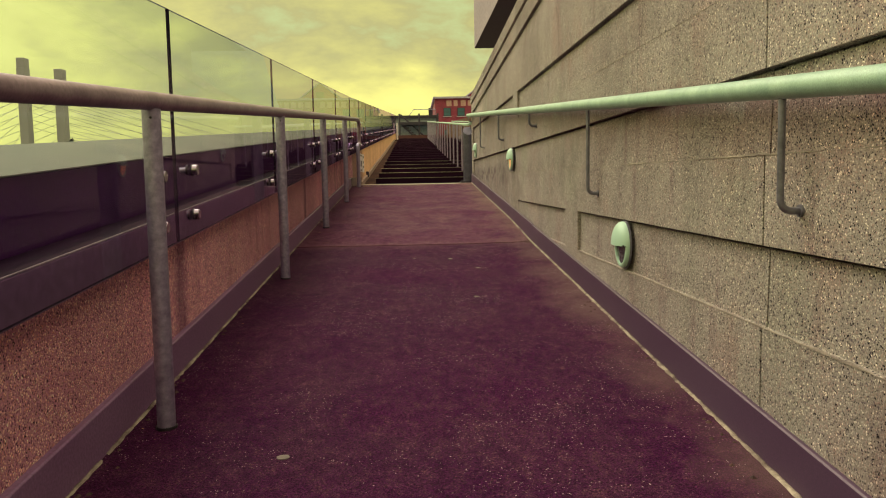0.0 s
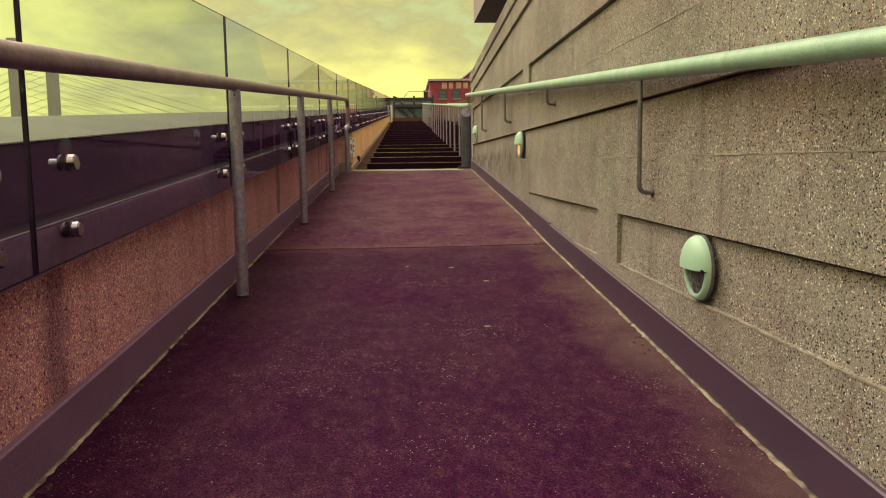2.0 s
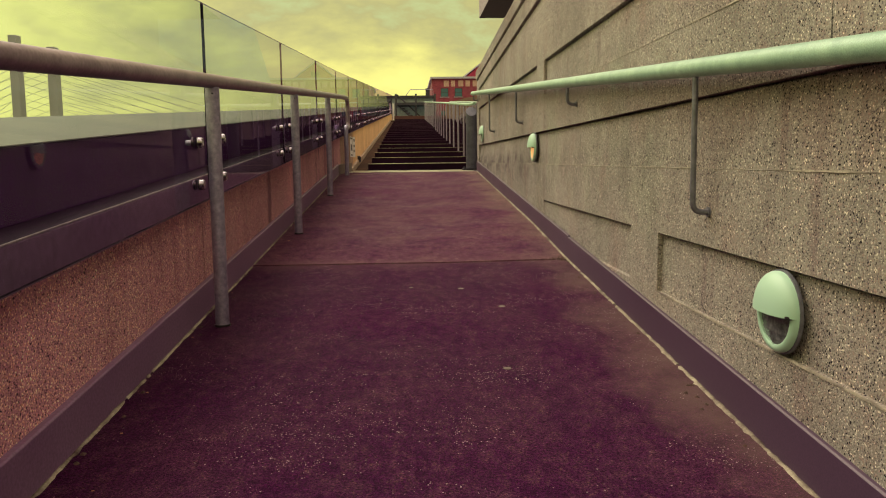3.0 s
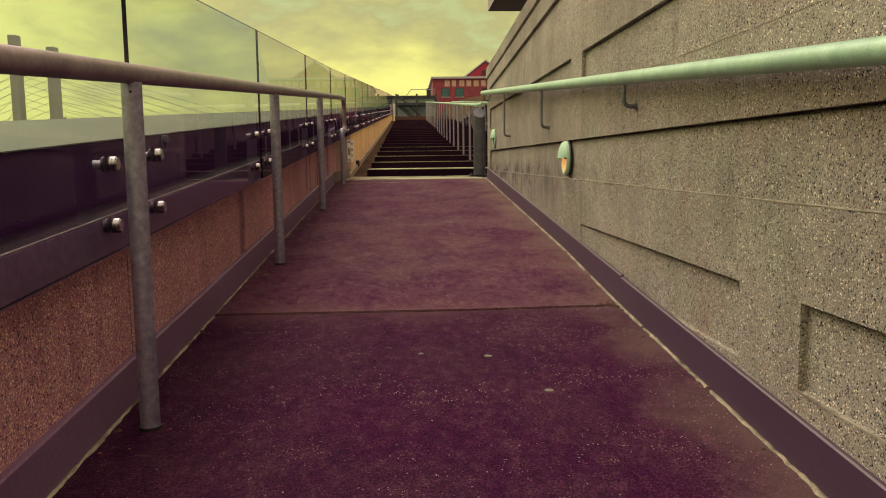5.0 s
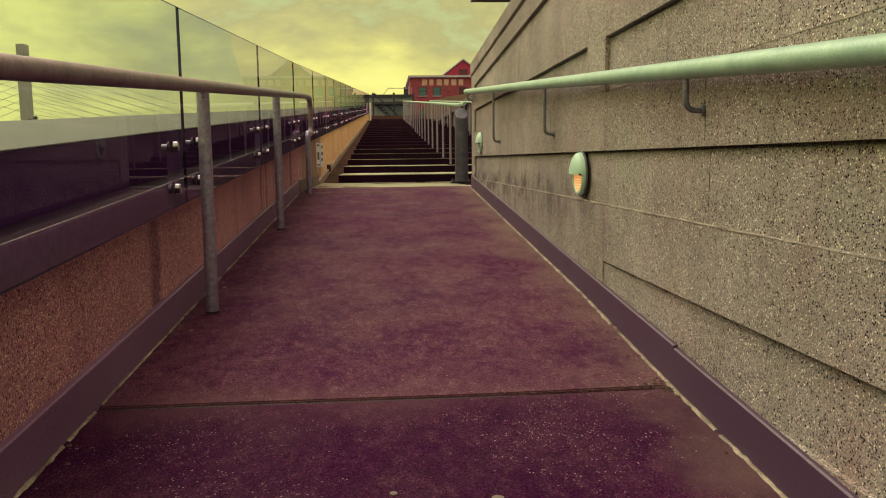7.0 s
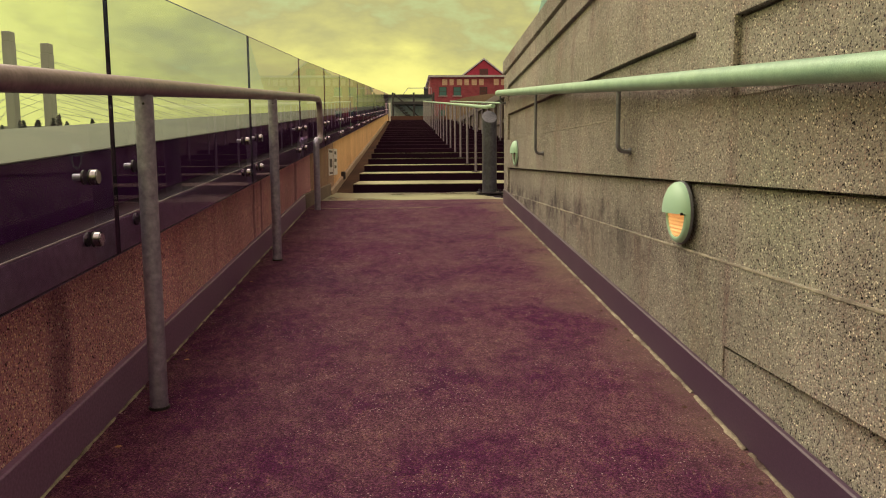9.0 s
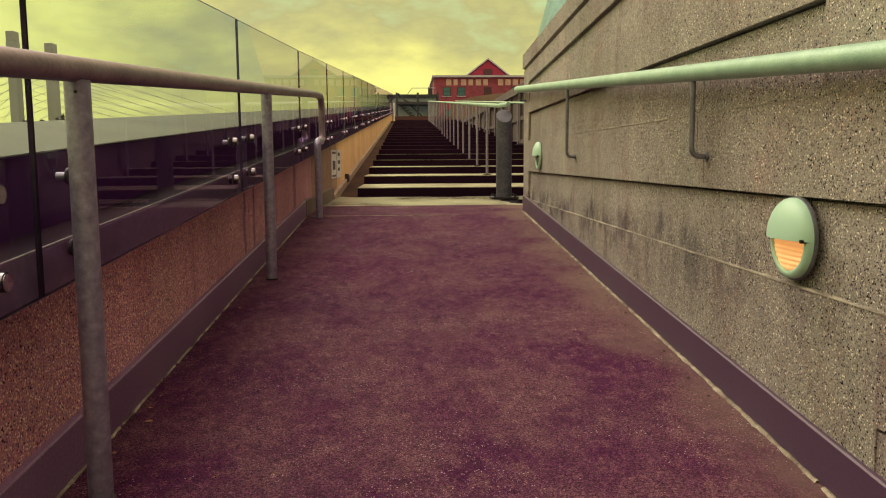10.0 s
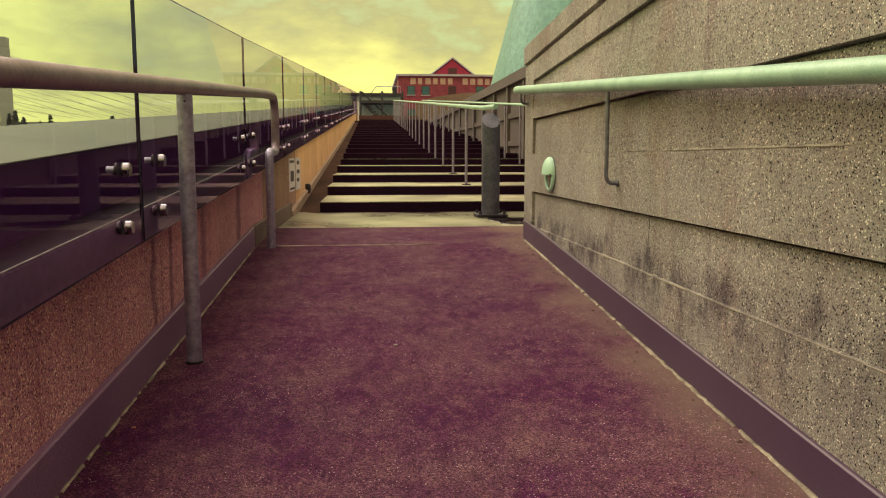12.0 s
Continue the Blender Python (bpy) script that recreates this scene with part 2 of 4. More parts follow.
    size = remap(vs.outputs[2], 0.0, 1.0, 0.14, 0.42)
    stone = math_node("MULTIPLY", math_node("LESS_THAN", vor.outputs["Distance"], size), math_node("GREATER_THAN", pick, 0.76))
    col = mix("MIX", math_node("MULTIPLY", stone, 0.85), col, mix("MIX", vs.outputs[1], dust, (0.55, 0.43, 0.46)))
    dark = math_node("MULTIPLY", math_node("LESS_THAN", vor.outputs["Distance"], 0.2), math_node("LESS_THAN", vs.outputs[0], 0.05))
    col = mix("MIX", math_node("MULTIPLY", dark, 0.8), col, (0.012, 0.006, 0.010))
    # darker red along the low wall, ragged
    side = math_node("ADD", sep.outputs["X"], remap(noise_tex(1.6, 6, 0.65, (1, 0.5, 1), (3, 8, 0)), 0.3, 0.7, -0.16, 0.16))
    col = mix("MULTIPLY", remap(side, -0.42, -0.72, 0.0, 0.5), col, (0.62, 0.42, 0.55))
    l.new(col, b.inputs["Base Color"])
    l.new(remap(big, 0.3, 0.7, 0.65, 0.9), b.inputs["Roughness"])
    bp = n.new("ShaderNodeBump")
    bp.inputs["Strength"].default_value, bp.inputs["Distance"].default_value = 0.6, 0.004
    l.new(mix("ADD", 1.0, fine, grit), bp.inputs["Height"])
    l.new(bp.outputs[0], b.inputs["Normal"])
    return m


M = {}
M["floor"] = ramp_concrete("red_concrete", (0.027, 0.0018, 0.026), (0.049, 0.0054, 0.042), (0.160, 0.086, 0.098), 0.34)
M["floor_dry"] = ramp_concrete("dry_red_concrete", (0.053, 0.0078, 0.047), (0.083, 0.0190, 0.064), (0.210, 0.124, 0.120), 0.95)
# low treads: wet sky sheen painted in as pale yellow
M["step"] = surface("sheen_tread", (0.16, 0.13, 0.10), (0.50, 0.47, 0.30), 1.3, 0.36, grain=60, bump=0.03, rough_var=0.2, spec=0.9)
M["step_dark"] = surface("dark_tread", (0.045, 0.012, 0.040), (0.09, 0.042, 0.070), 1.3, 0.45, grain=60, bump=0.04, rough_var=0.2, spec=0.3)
# near-black riser: the shade on its face is put into the colour
M["riser"] = surface("shaded_riser", (0.010, 0.001, 0.010), (0.017, 0.003, 0.017), 4.0, 0.7, grain=60, bump=0.1, spec=0.1)
# damp concrete, the yellow sky sheen painted into its pale tone
M["landing"] = surface("damp_sheen_concrete", (0.07, 0.048, 0.045), (0.33, 0.31, 0.20), 1.3, 0.32, grain=120, bump=0.05, rough_var=0.26, spec=0.9)
M["curb"] = surface("pale_kerb", (0.26, 0.17, 0.14), (0.40, 0.28, 0.22), 2.0, 0.8, grain=60, bump=0.15)
M["kerb"] = surface("brown_kerb", (0.12, 0.075, 0.070), (0.20, 0.135, 0.115), 3.0, 0.75, grain=60, bump=0.15)
M["gutter"] = surface("gutter_concrete", (0.034, 0.016, 0.016), (0.085, 0.046, 0.036), 1.1, 0.85, grain=120, bump=0.15, spec=0.05)
M["wall"] = stone_mix("exposed_aggregate", (0.350, 0.322, 0.300), [(0.006, 0.004, 0.012), (0.15, 0.125, 0.15), (0.39, 0.37, 0.355), (0.54, 0.51, 0.47), (0.42, 0.32, 0.30), (0.92, 0.87, 0.78)], 215,
                      0.17, (0.78, 1.20), (0.92, 0.74, 0.74), bump=0.8, stains_and_shade=True)
M["wall_left"] = stone_mix("red_aggregate", (0.54, 0.240, 0.325), [(0.012, 0.003, 0.016), (0.24, 0.095, 0.150), (0.60, 0.320, 0.325), (0.90, 0.60, 0.50), (0.68, 0.320, 0.285), (1.0, 0.85, 0.70)], 185,
                           0.20, (0.84, 1.30), (0.9, 0.74, 0.80), bump=0.7)


def add_drips(m, places):
    """Dark damp runs down a wall at the given places along it."""
    n, l = m.node_tree.nodes, m.node_tree.links
    b = n["Principled BSDF"]
    base = b.inputs["Base Color"].links[0].from_socket
    geo = n.new("ShaderNodeNewGeometry")
    sep = n.new("ShaderNodeSeparateXYZ")
    l.new(geo.outputs["Position"], sep.inputs[0])
    wob = n.new("ShaderNodeTexNoise")
    wob.inputs["Scale"].default_value, wob.inputs["Detail"].default_value = 7.0, 5
    l.new(geo.outputs["Position"], wob.inputs["Vector"])
    shift = n.new("ShaderNodeMath")
    shift.operation, shift.inputs[1].default_value, shift.inputs[2].default_value = "MULTIPLY_ADD", 0.12, -0.06
    l.new(wob.outputs["Fac"], shift.inputs[0])
    y = n.new("ShaderNodeMath")
    y.operation = "ADD"
    l.new(sep.outputs["Y"], y.inputs[0])
    l.new(shift.outputs[0], y.inputs[1])
    for place, half in places:
        off = n.new("ShaderNodeMath")
        off.operation, off.inputs[1].default_value = "SUBTRACT", place
        l.new(y.outputs[0], off.inputs[0])
        dist = n.new("ShaderNodeMath")
        dist.operation = "ABSOLUTE"
        l.new(off.outputs[0], dist.inputs[0])
        fac = n.new("ShaderNodeMapRange")
        fac.inputs[1].default_value, fac.inputs[2].default_value = half * 0.3, half
        fac.inputs[3].default_value, fac.inputs[4].default_value = 0.8, 0.0
        l.new(dist.outputs[0], fac.inputs[0])
        mx = n.new("ShaderNodeMixRGB")
        mx.blend_type = "MULTIPLY"
        mx.inputs[2].default_value = (0.40, 0.34, 0.46, 1)
        l.new(fac.outputs[0], mx.inputs[0])
        l.new(base, mx.inputs[1])
        base = mx.outputs[0]
    l.new(base, b.inputs["Base Color"])


add_drips(M["wall_left"], ((2.86, 0.10), (6.30, 0.09), (8.86, 0.035), (9.09, 0.035), (9.66, 0.09), (10.6, 0.10)))
M["wall_mid"] = stone_mix("tan_aggregate", (0.36, 0.215, 0.175), [(0.05, 0.025, 0.03), (0.22, 0.12, 0.11), (0.42, 0.25, 0.19), (0.58, 0.37, 0.25), (0.44, 0.25, 0.19), (0.72, 0.52, 0.38)], 185,
                          0.12, (0.70, 1.2), (0.9, 0.74, 0.76), bump=0.5)
M["wall_warm"] = surface("ochre_concrete", (0.60, 0.33, 0.17), (0.80, 0.48, 0.26), 1.4, 0.8, grain=80, bump=0.2)
M["seam"] = surface("mortar_seam", (0.15, 0.125, 0.12), (0.44, 0.40, 0.33), 12, 0.9, grain=120, bump=0.5)
M["sealant"] = surface("sealant", (0.06, 0.03, 0.03), (0.46, 0.41, 0.32), 9, 0.8, grain=120, bump=0.5)
M["skirt"] = surface("painted_steel", (0.070, 0.037, 0.080), (0.090, 0.052, 0.102), 1.5, 0.40, grain=300, bump=0.04, spec=0.5)
# same slate paint as the other skirting, lightened to stand in for stronger light
M["skirt_lit"] = surface("lit_painted_steel", (0.190, 0.095, 0.200), (0.255, 0.145, 0.265), 2.5, 0.42, grain=120, bump=0.05, spec=0.5)
M["galv"] = surface("galvanised_steel", (0.27, 0.23, 0.35), (0.40, 0.36, 0.50), 34, 0.45, metal=0.65, grain=60, bump=0.04)
M["galv_top"] = surface("worn_galvanised_rail", (0.17, 0.105, 0.155), (0.33, 0.25, 0.29), 9, 0.42, metal=0.35, grain=90, bump=0.02)
M["galv_green"] = surface("grey_green_paint", (0.28, 0.46, 0.38), (0.40, 0.60, 0.48), 14, 0.42, metal=0.15, grain=320, bump=0.02, rough_var=0.06)
M["chrome"] = surface("polished_steel", (0.34, 0.28, 0.34), (0.46, 0.40, 0.45), 30, 0.24, metal=1.0, grain=90, bump=0.02)
M["rubber"] = material("black_rubber", (0.012, 0.008, 0.012), 0.6)
M["lamp_paint"] = material("pale_lamp_paint", (0.45, 0.70, 0.57), 0.42)
M["lamp_dark"] = surface("lamp_rim", (0.15, 0.15, 0.20), (0.24, 0.24, 0.30), 20, 0.45, metal=0.4, grain=60, bump=0.03)
M["lens_off"] = surface("frosted_lens", (0.07, 0.075, 0.09), (0.16, 0.17, 0.19), 30, 0.16, grain=60, bump=0.05)
M["dark_wall"] = surface("dark_parapet", (0.032, 0.003, 0.046), (0.046, 0.006, 0.066), 1.2, 0.95, grain=50, bump=0.25, spec=0.1)
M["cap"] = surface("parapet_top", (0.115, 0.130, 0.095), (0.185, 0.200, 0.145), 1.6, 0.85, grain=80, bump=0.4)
M["channel"] = surface("grey_channel", (0.180, 0.095, 0.180), (0.240, 0.140, 0.230), 2.0, 0.55, grain=40, bump=0.04, metal=0.1)
M["channel_lip"] = surface("bright_channel_lip", (0.24, 0.18, 0.19), (0.40, 0.33, 0.30), 3.0, 0.5, grain=40, bump=0.05)
M["brick"] = None
M["red_paint"] = surface("crimson_boards", (0.26, 0.010, 0.050), (0.34, 0.018, 0.070), 0.5, 0.7, grain=6, bump=0.05)
M["far_concrete"] = surface("far_concrete", (0.34, 0.31, 0.40), (0.46, 0.42, 0.52), 0.35, 0.85, grain=8, bump=0.1)
M["brown_concrete"] = surface("brown_concrete", (0.080, 0.060, 0.070), (0.140, 0.110, 0.115), 0.8, 0.85, grain=30, bump=0.2)
M["tan_concrete"] = surface("tan_concrete", (0.16, 0.10, 0.09), (0.24, 0.16, 0.14), 0.5, 0.85, grain=12, bump=0.1)
M["slate_steel"] = surface("slate_steel", (0.070, 0.070, 0.105), (0.12, 0.12, 0.165), 10, 0.45, metal=0.35, grain=40, bump=0.05)
M["bridge"] = surface("bridge_concrete", (0.30, 0.29, 0.28), (0.36, 0.35, 0.34), 0.05, 0.8, grain=2, bump=0.02)
M["slate"] = surface("slate_cladding", (0.28, 0.30, 0.36), (0.35, 0.37, 0.44), 0.4, 0.7, grain=5, bump=0.05)
M["cable"] = surface("pale_cable", (0.40, 0.40, 0.38), (0.46, 0.46, 0.42), 0.05, 0.6, grain=2, bump=0.02)
M["dark_steel"] = surface("dark_steel", (0.03, 0.024, 0.04), (0.05, 0.04, 0.065), 3, 0.55, metal=0.3, grain=20, bump=0.03)
M["fascia"] = surface("pale_fascia", (0.30, 0.26, 0.32), (0.38, 0.33, 0.38), 1.0, 0.7, grain=20, bump=0.05)
M["soffit"] = surface("dark_soffit", (0.02, 0.008, 0.02), (0.035, 0.016, 0.032), 1.0, 0.8, grain=20, bump=0.05)
M["paper"] = surface("sign_face", (0.66, 0.6, 0.66), (0.76, 0.7, 0.76), 6, 0.5, grain=40, bump=0.02)
M["ink"] = material("sign_ink", (0.06, 0.03, 0.05), 0.6)
M["leaf"] = surface("foliage", (0.03, 0.04, 0.04), (0.06, 0.08, 0.07), 2, 0.8, grain=10, bump=0.1)
M["bark"] = surface("bark", (0.06, 0.04, 0.04), (0.1, 0.07, 0.07), 4, 0.9, grain=20, bump=0.2)
M["water"] = surface("ground_far", (0.10, 0.09, 0.11), (0.15, 0.14, 0.16), 0.05, 0.6, grain=1, bump=0.05)
M["pale_letter"] = surface("faded_paint", (0.42, 0.24, 0.22), (0.56, 0.36, 0.32), 1.2, 0.8, grain=6, bump=0.05)
M["shutter"] = surface("dark_red_boards", (0.05, 0.012, 0.02), (0.09, 0.022, 0.035), 3, 0.7, grain=20, bump=0.1)
M["terrace_brown"] = surface("brown_render", (0.06, 0.022, 0.024), (0.10, 0.036, 0.036), 1.0, 0.8, grain=20, bump=0.1)
M["pebble"] = surface("grit", (0.16, 0.11, 0.12), (0.44, 0.36, 0.36), 60, 0.8, grain=90, bump=0.1, random_tint=0.3)
M["leaf_dry"] = surface("dry_leaf", (0.20, 0.08, 0.04), (0.42, 0.20, 0.09), 60, 0.8, grain=90, bump=0.2)
M["dirt"] = surface("leaf_litter", (0.03, 0.015, 0.015), (0.09, 0.045, 0.035), 40, 0.9, grain=90, bump=0.2)


def brick_material():
    m = material("painted_brick", (0.3, 0.06, 0.06), 0.85)
    n, l = m.node_tree.nodes, m.node_tree.links
    b = n["Principled BSDF"]
    geo = n.new("ShaderNodeTexCoord")
    mp = n.new("ShaderNodeMapping")
    mp.inputs["Rotation"].default_value = (radians(90), 0, 0)
    br = n.new("ShaderNodeTexBrick")
    br.inputs["Scale"].default_value = 1.0
    br.inputs["Brick Width"].default_value, br.inputs["Row Height"].default_value = 0.42, 0.15
    br.inputs["Mortar Size"].default_value = 0.012
    br.inputs["Color1"].default_value = (0.20, 0.022, 0.055, 1)
    br.inputs["Color2"].default_value = (0.27, 0.036, 0.075, 1)
    br.inputs["Mortar"].default_value = (0.22, 0.08, 0.10, 1)
    ns = n.new("ShaderNodeTexNoise")
    ns.inputs["Scale"].default_value, ns.inputs["Detail"].default_value = 0.8, 6
    mx = n.new("ShaderNodeMixRGB")
    mx.blend_type = "MULTIPLY"
    mx.inputs[0].default_value = 1.0
    l.new(geo.outputs["Object"], mp.inputs[0])
    l.new(mp.outputs[0], br.inputs["Vector"])
    l.new(geo.outputs["Object"], ns.inputs["Vector"])
    l.new(br.outputs["Color"], mx.inputs[1])
    l.new(rmp_grey(n, l, ns.outputs["Fac"]), mx.inputs[2])
    l.new(mx.outputs[0], b.inputs["Base Color"])
    return m


M["brick"] = brick_material()


def glass_material(name, tint, rough=0.0):
    """Thin clear glass: looks through, tinted, mirrors by Fresnel, with a thin uneven film of dust that paints in
    violet haze.
    """
    m = bpy.data.materials.new(name)
    m.use_nodes = True
    n, l = m.node_tree.nodes, m.node_tree.links
    n.clear()
    out = n.new("ShaderNodeOutputMaterial")
    tr = n.new("ShaderNodeBsdfTransparent")
    tr.inputs[0].default_value = (*tint, 1)
    gl = n.new("ShaderNodeBsdfGlossy")
    gl.inputs["Color"].default_value = (0.52, 0.36, 0.56, 1)
    gl.inputs["Roughness"].default_value = rough
    fr = n.new("ShaderNodeFresnel")
    fr.inputs["IOR"].default_value = 1.46
    mix = n.new("ShaderNodeMixShader")
    l.new(fr.outputs[0], mix.inputs[0])
    l.new(tr.outputs[0], mix.inputs[1])
    l.new(gl.outputs[0], mix.inputs[2])
    film = n.new("ShaderNodeBsdfDiffuse")
    film.inputs[0].default_value = (0.30, 0.17, 0.42, 1)
    dusty = n.new("ShaderNodeTexNoise")
    dusty.inputs["Scale"].default_value, dusty.inputs["Detail"].default_value = 2.2, 6
    share = n.new("ShaderNodeMapRange")
    share.inputs[1].default_value, share.inputs[2].default_value = 0.3, 0.7
    share.inputs[3].default_value, share.inputs[4].default_value = 0.008, 0.032
    geo = n.new("ShaderNodeNewGeometry")
    l.new(geo.outputs["Position"], dusty.inputs["Vector"])
    l.new(dusty.outputs["Fac"], share.inputs[0])
    veil = n.new("ShaderNodeMixShader")
    l.new(share.outputs[0], veil.inputs[0])
    l.new(mix.outputs[0], veil.inputs[1])
    l.new(film.outputs[0], veil.inputs[2])
    l.new(veil.outputs[0], out.inputs[0])
    return m


M["glass"] = glass_material("balustrade_glass", (0.87, 0.95, 0.97))
M["glass_back"] = bpy.data.materials.new("clear_glass_back")
M["glass_back"].use_nodes = True
_n = M["glass_back"].node_tree
_n.nodes.clear()
_t, _o = _n.nodes.new("ShaderNodeBsdfTransparent"), _n.nodes.new("ShaderNodeOutputMaterial")
_t.inputs[0].default_value = (0.97, 0.99, 0.985, 1)
_n.links.new(_t.outputs[0], _o.inputs[0])
M["glass_edge"] = material("dark_glass_edge", (0.008, 0.008, 0.014), 0.8, 0.0, 0.05)
M["glass_rim"] = material("green_glass_rim", (0.30, 0.40, 0.34), 0.2)
M["window"] = material("window_glass", (0.05, 0.11, 0.14), 0.15)
M["lens_on"] = material("amber_lens", (0.9, 0.55, 0.30), 0.4)
_b = M["lens_on"].node_tree.nodes["Principled BSDF"]
_b.inputs["Emission Color"].default_value = (1.0, 0.42, 0.13, 1)
_b.inputs["Emission Strength"].default_value = 0.55

# ---- mesh helpers ----


def mesh_object(name, bm, mat, parent=None, label="", smooth=False, angle=None):
    me = bpy.data.meshes.new(name)
    bmesh.ops.recalc_face_normals(bm, faces=bm.faces)
    if smooth:
        for f in bm.faces:
            f.smooth = True
        if angle:
            for e in bm.edges:
                if len(e.link_faces) == 2 and e.calc_face_angle(0) > radians(angle):
                    e.smooth = False
    bm.to_mesh(me)
    bm.free()
    for k in (mat if isinstance(mat, (list, tuple)) else [mat]):
        me.materials.append(k)
    ob = new(name, me)
    if parent:
        ob.parent = parent
    if label:
        ob["label"] = label
    return ob


def part(name, bm, mat, parent, label="", smooth=False, angle=35):
    return mesh_object(name, bm, mat, parent, label, smooth, angle)


def thing(name, label, category, at=(0, 0, 0), group="", kind=""):
    ob = new(name)
    ob.location = at
    ob.empty_display_size = 0.1
    return tagged(ob, label, category, group, kind)


def box(bm, x0, x1, y0, y1, z0, z1, bevel=0.0):
    r = bmesh.ops.create_cube(bm, size=1.0)
    vs = r["verts"]
    for v in vs:
        v.co = Vector((x0 if v.co.x < 0 else x1, y0 if v.co.y < 0 else y1, z0 if v.co.z < 0 else z1))
    if bevel:
        es = list({e for v in vs for e in v.link_edges})
        bmesh.ops.bevel(bm, geom=es, offset=bevel, segments=2, affect="EDGES", profile=0.5)
    return vs


def prism(bm, prof, y0, y1, s0=0.0, s1=0.0):
    """Extrudes an outline of (x, z) from y0 to y1; its ends are lifted by s0 and s1."""
    a = [bm.verts.new((x, y0, z + s0)) for x, z in prof]
    b = [bm.verts.new((x, y1, z + s1)) for x, z in prof]
    k = len(prof)
    bm.faces.new(a)
    bm.faces.new(b[::-1])
    for i in range(k):
        bm.faces.new((a[i], b[i], b[(i + 1) % k], a[(i + 1) % k]))


def tube(bm, path, r, seg=14, caps=True):
    """A pipe along a line of points."""
    pts = [Vector(p) for p in path]
    rings = []
    ref = None
    for i, p in enumerate(pts):
        d = (pts[min(i + 1, len(pts) - 1)] - pts[max(i - 1, 0)]).normalized()
        if ref is None:
            ref = d.orthogonal().normalized()
        u = (ref - d * ref.dot(d)).normalized()
        ref = u
        w = d.cross(u)
        rings.append([bm.verts.new(p + (u * math.cos(a) + w * math.sin(a)) * r) for a in (2 * math.pi * k / seg for k in range(seg))])
    for a, b in zip(rings, rings[1:]):
        for k in range(seg):
            bm.faces.new((a[k], a[(k + 1) % seg], b[(k + 1) % seg], b[k]))
    if caps:
        bm.faces.new(rings[0][::-1])
        bm.faces.new(rings[-1])


def bend(a, corner, b, r, steps=7):
    """Points from a to b, rounded at the corner by the length r."""
    a, c, b = Vector(a), Vector(corner), Vector(b)
    p, q = c + (a - c).normalized() * r, c + (b - c).normalized() * r
    return [p.lerp(c, t).lerp(c.lerp(q, t), t) for t in (i / steps for i in range(steps + 1))]


def floor_z(y):
    if y <= RAMP_END:
        return 0.028 + 0.0707 * y
    return LANDING


RAMP_END, LANDING = 11.08, 0.83
STAIR_Y, RISER, TREAD, STEPS = 13.85, 0.105, 1.386, 23
WALL_R, WALL_L, GLASS_X = 0.895, -0.846, -0.79
END_Y = 50.0


def lean(x, y):
    """How far the slabs rise towards the grey wall."""
    if y >= RAMP_END:
        return 0.0
    right = 0.007 if y < 5.59 else 0.007 + 0.023 * min(1.0, (y - 5.59) / 1.1)
    return right * max(0.0, min(1.0, (x - 0.30) / 0.56))


def top_r(y):
    return 2.065 + (11.16 - y) * 0.05


# ---- ground and ramp ----
bm = bmesh.new()
bmesh.ops.create_grid(bm, x_segments=8, y_segments=8, size=2500)
for v in bm.verts:
    v.co.z = -7.0
ground = tagged(mesh_object("ground", bm, M["water"]), "wide grey waterfront ground below the walkway", "ground", kind="structure")

floor = thing("floor", "red-brown concrete ramp, gritty and stained, with a cross joint", "floor", kind="structure")
for y0, y1, tone in ((-5.0, 5.577, "floor"), (5.603, RAMP_END - 0.006, "floor_dry")):
    bm = bmesh.new()
    rings = []
    for y in (y0, y1) if y0 < 0 else (y0, *[5.59 + 0.11 * k for k in range(1, 11)], y1):
        prof = [(WALL_L - 0.02, -0.2), (0.91, -0.2)] + [(x, lean(x, y)) for x in (0.91, 0.86, 0.72, 0.58, 0.44, 0.30, WALL_L - 0.02)]
        rings.append([bm.verts.new((x, y, floor_z(y) + z)) for x, z in prof])
    bm.faces.new(rings[0])
    bm.faces.new(rings[-1][::-1])
    for p, q in zip(rings, rings[1:]):
        for k in range(len(p)):
            j = (k + 1) % len(p)
            bm.faces.new((p[k], q[k], q[j], p[j]))
    bmesh.ops.recalc_face_normals(bm, faces=bm.faces)
    es = [e for e in bm.edges if all(abs(v.co.y - y) < 1e-4 for v in e.verts for y in (y0 if abs(v.co.y - y0) < 1e-3 else y1,)) and
          abs(e.verts[0].co.z - e.verts[1].co.z) < 0.03 and e.verts[0].co.z > floor_z(e.verts[0].co.y) - 0.05]
    bmesh.ops.bevel(bm, geom=es, offset=0.004, segments=2, affect="EDGES")
    part("slab", bm, M[tone], floor)
bm = bmesh.new()
box(bm, WALL_L - 0.02, 0.91, 5.56, 5.62, 0.15, floor_z(5.577) - 0.006)
part("joint_filler", bm, M["rubber"], floor, "dark joint filler")
bm = bmesh.new()
prism(bm, [(WALL_L - 0.02, -0.3), (3.2, -0.3), (3.2, 0), (WALL_L - 0.02, 0)], 12.25, STAIR_Y + 0.2, 0.8205, LANDING)
part("landing", bm, M["landing"], floor, "damp concrete landing, pale sky sheen put into its colour")
bm = bmesh.new()
prism(bm, [(WALL_L - 0.02, -0.3), (3.2, -0.3), (3.2, 0), (WALL_L - 0.02, 0)], RAMP_END, 12.2495, 0.812, 0.8205)
part("slab", bm, M["floor_dry"], floor)
bm = bmesh.new()
box(bm, WALL_L + 0.02, 0.9, RAMP_END - 0.012, RAMP_END + 0.006, 0.76, 0.8135)
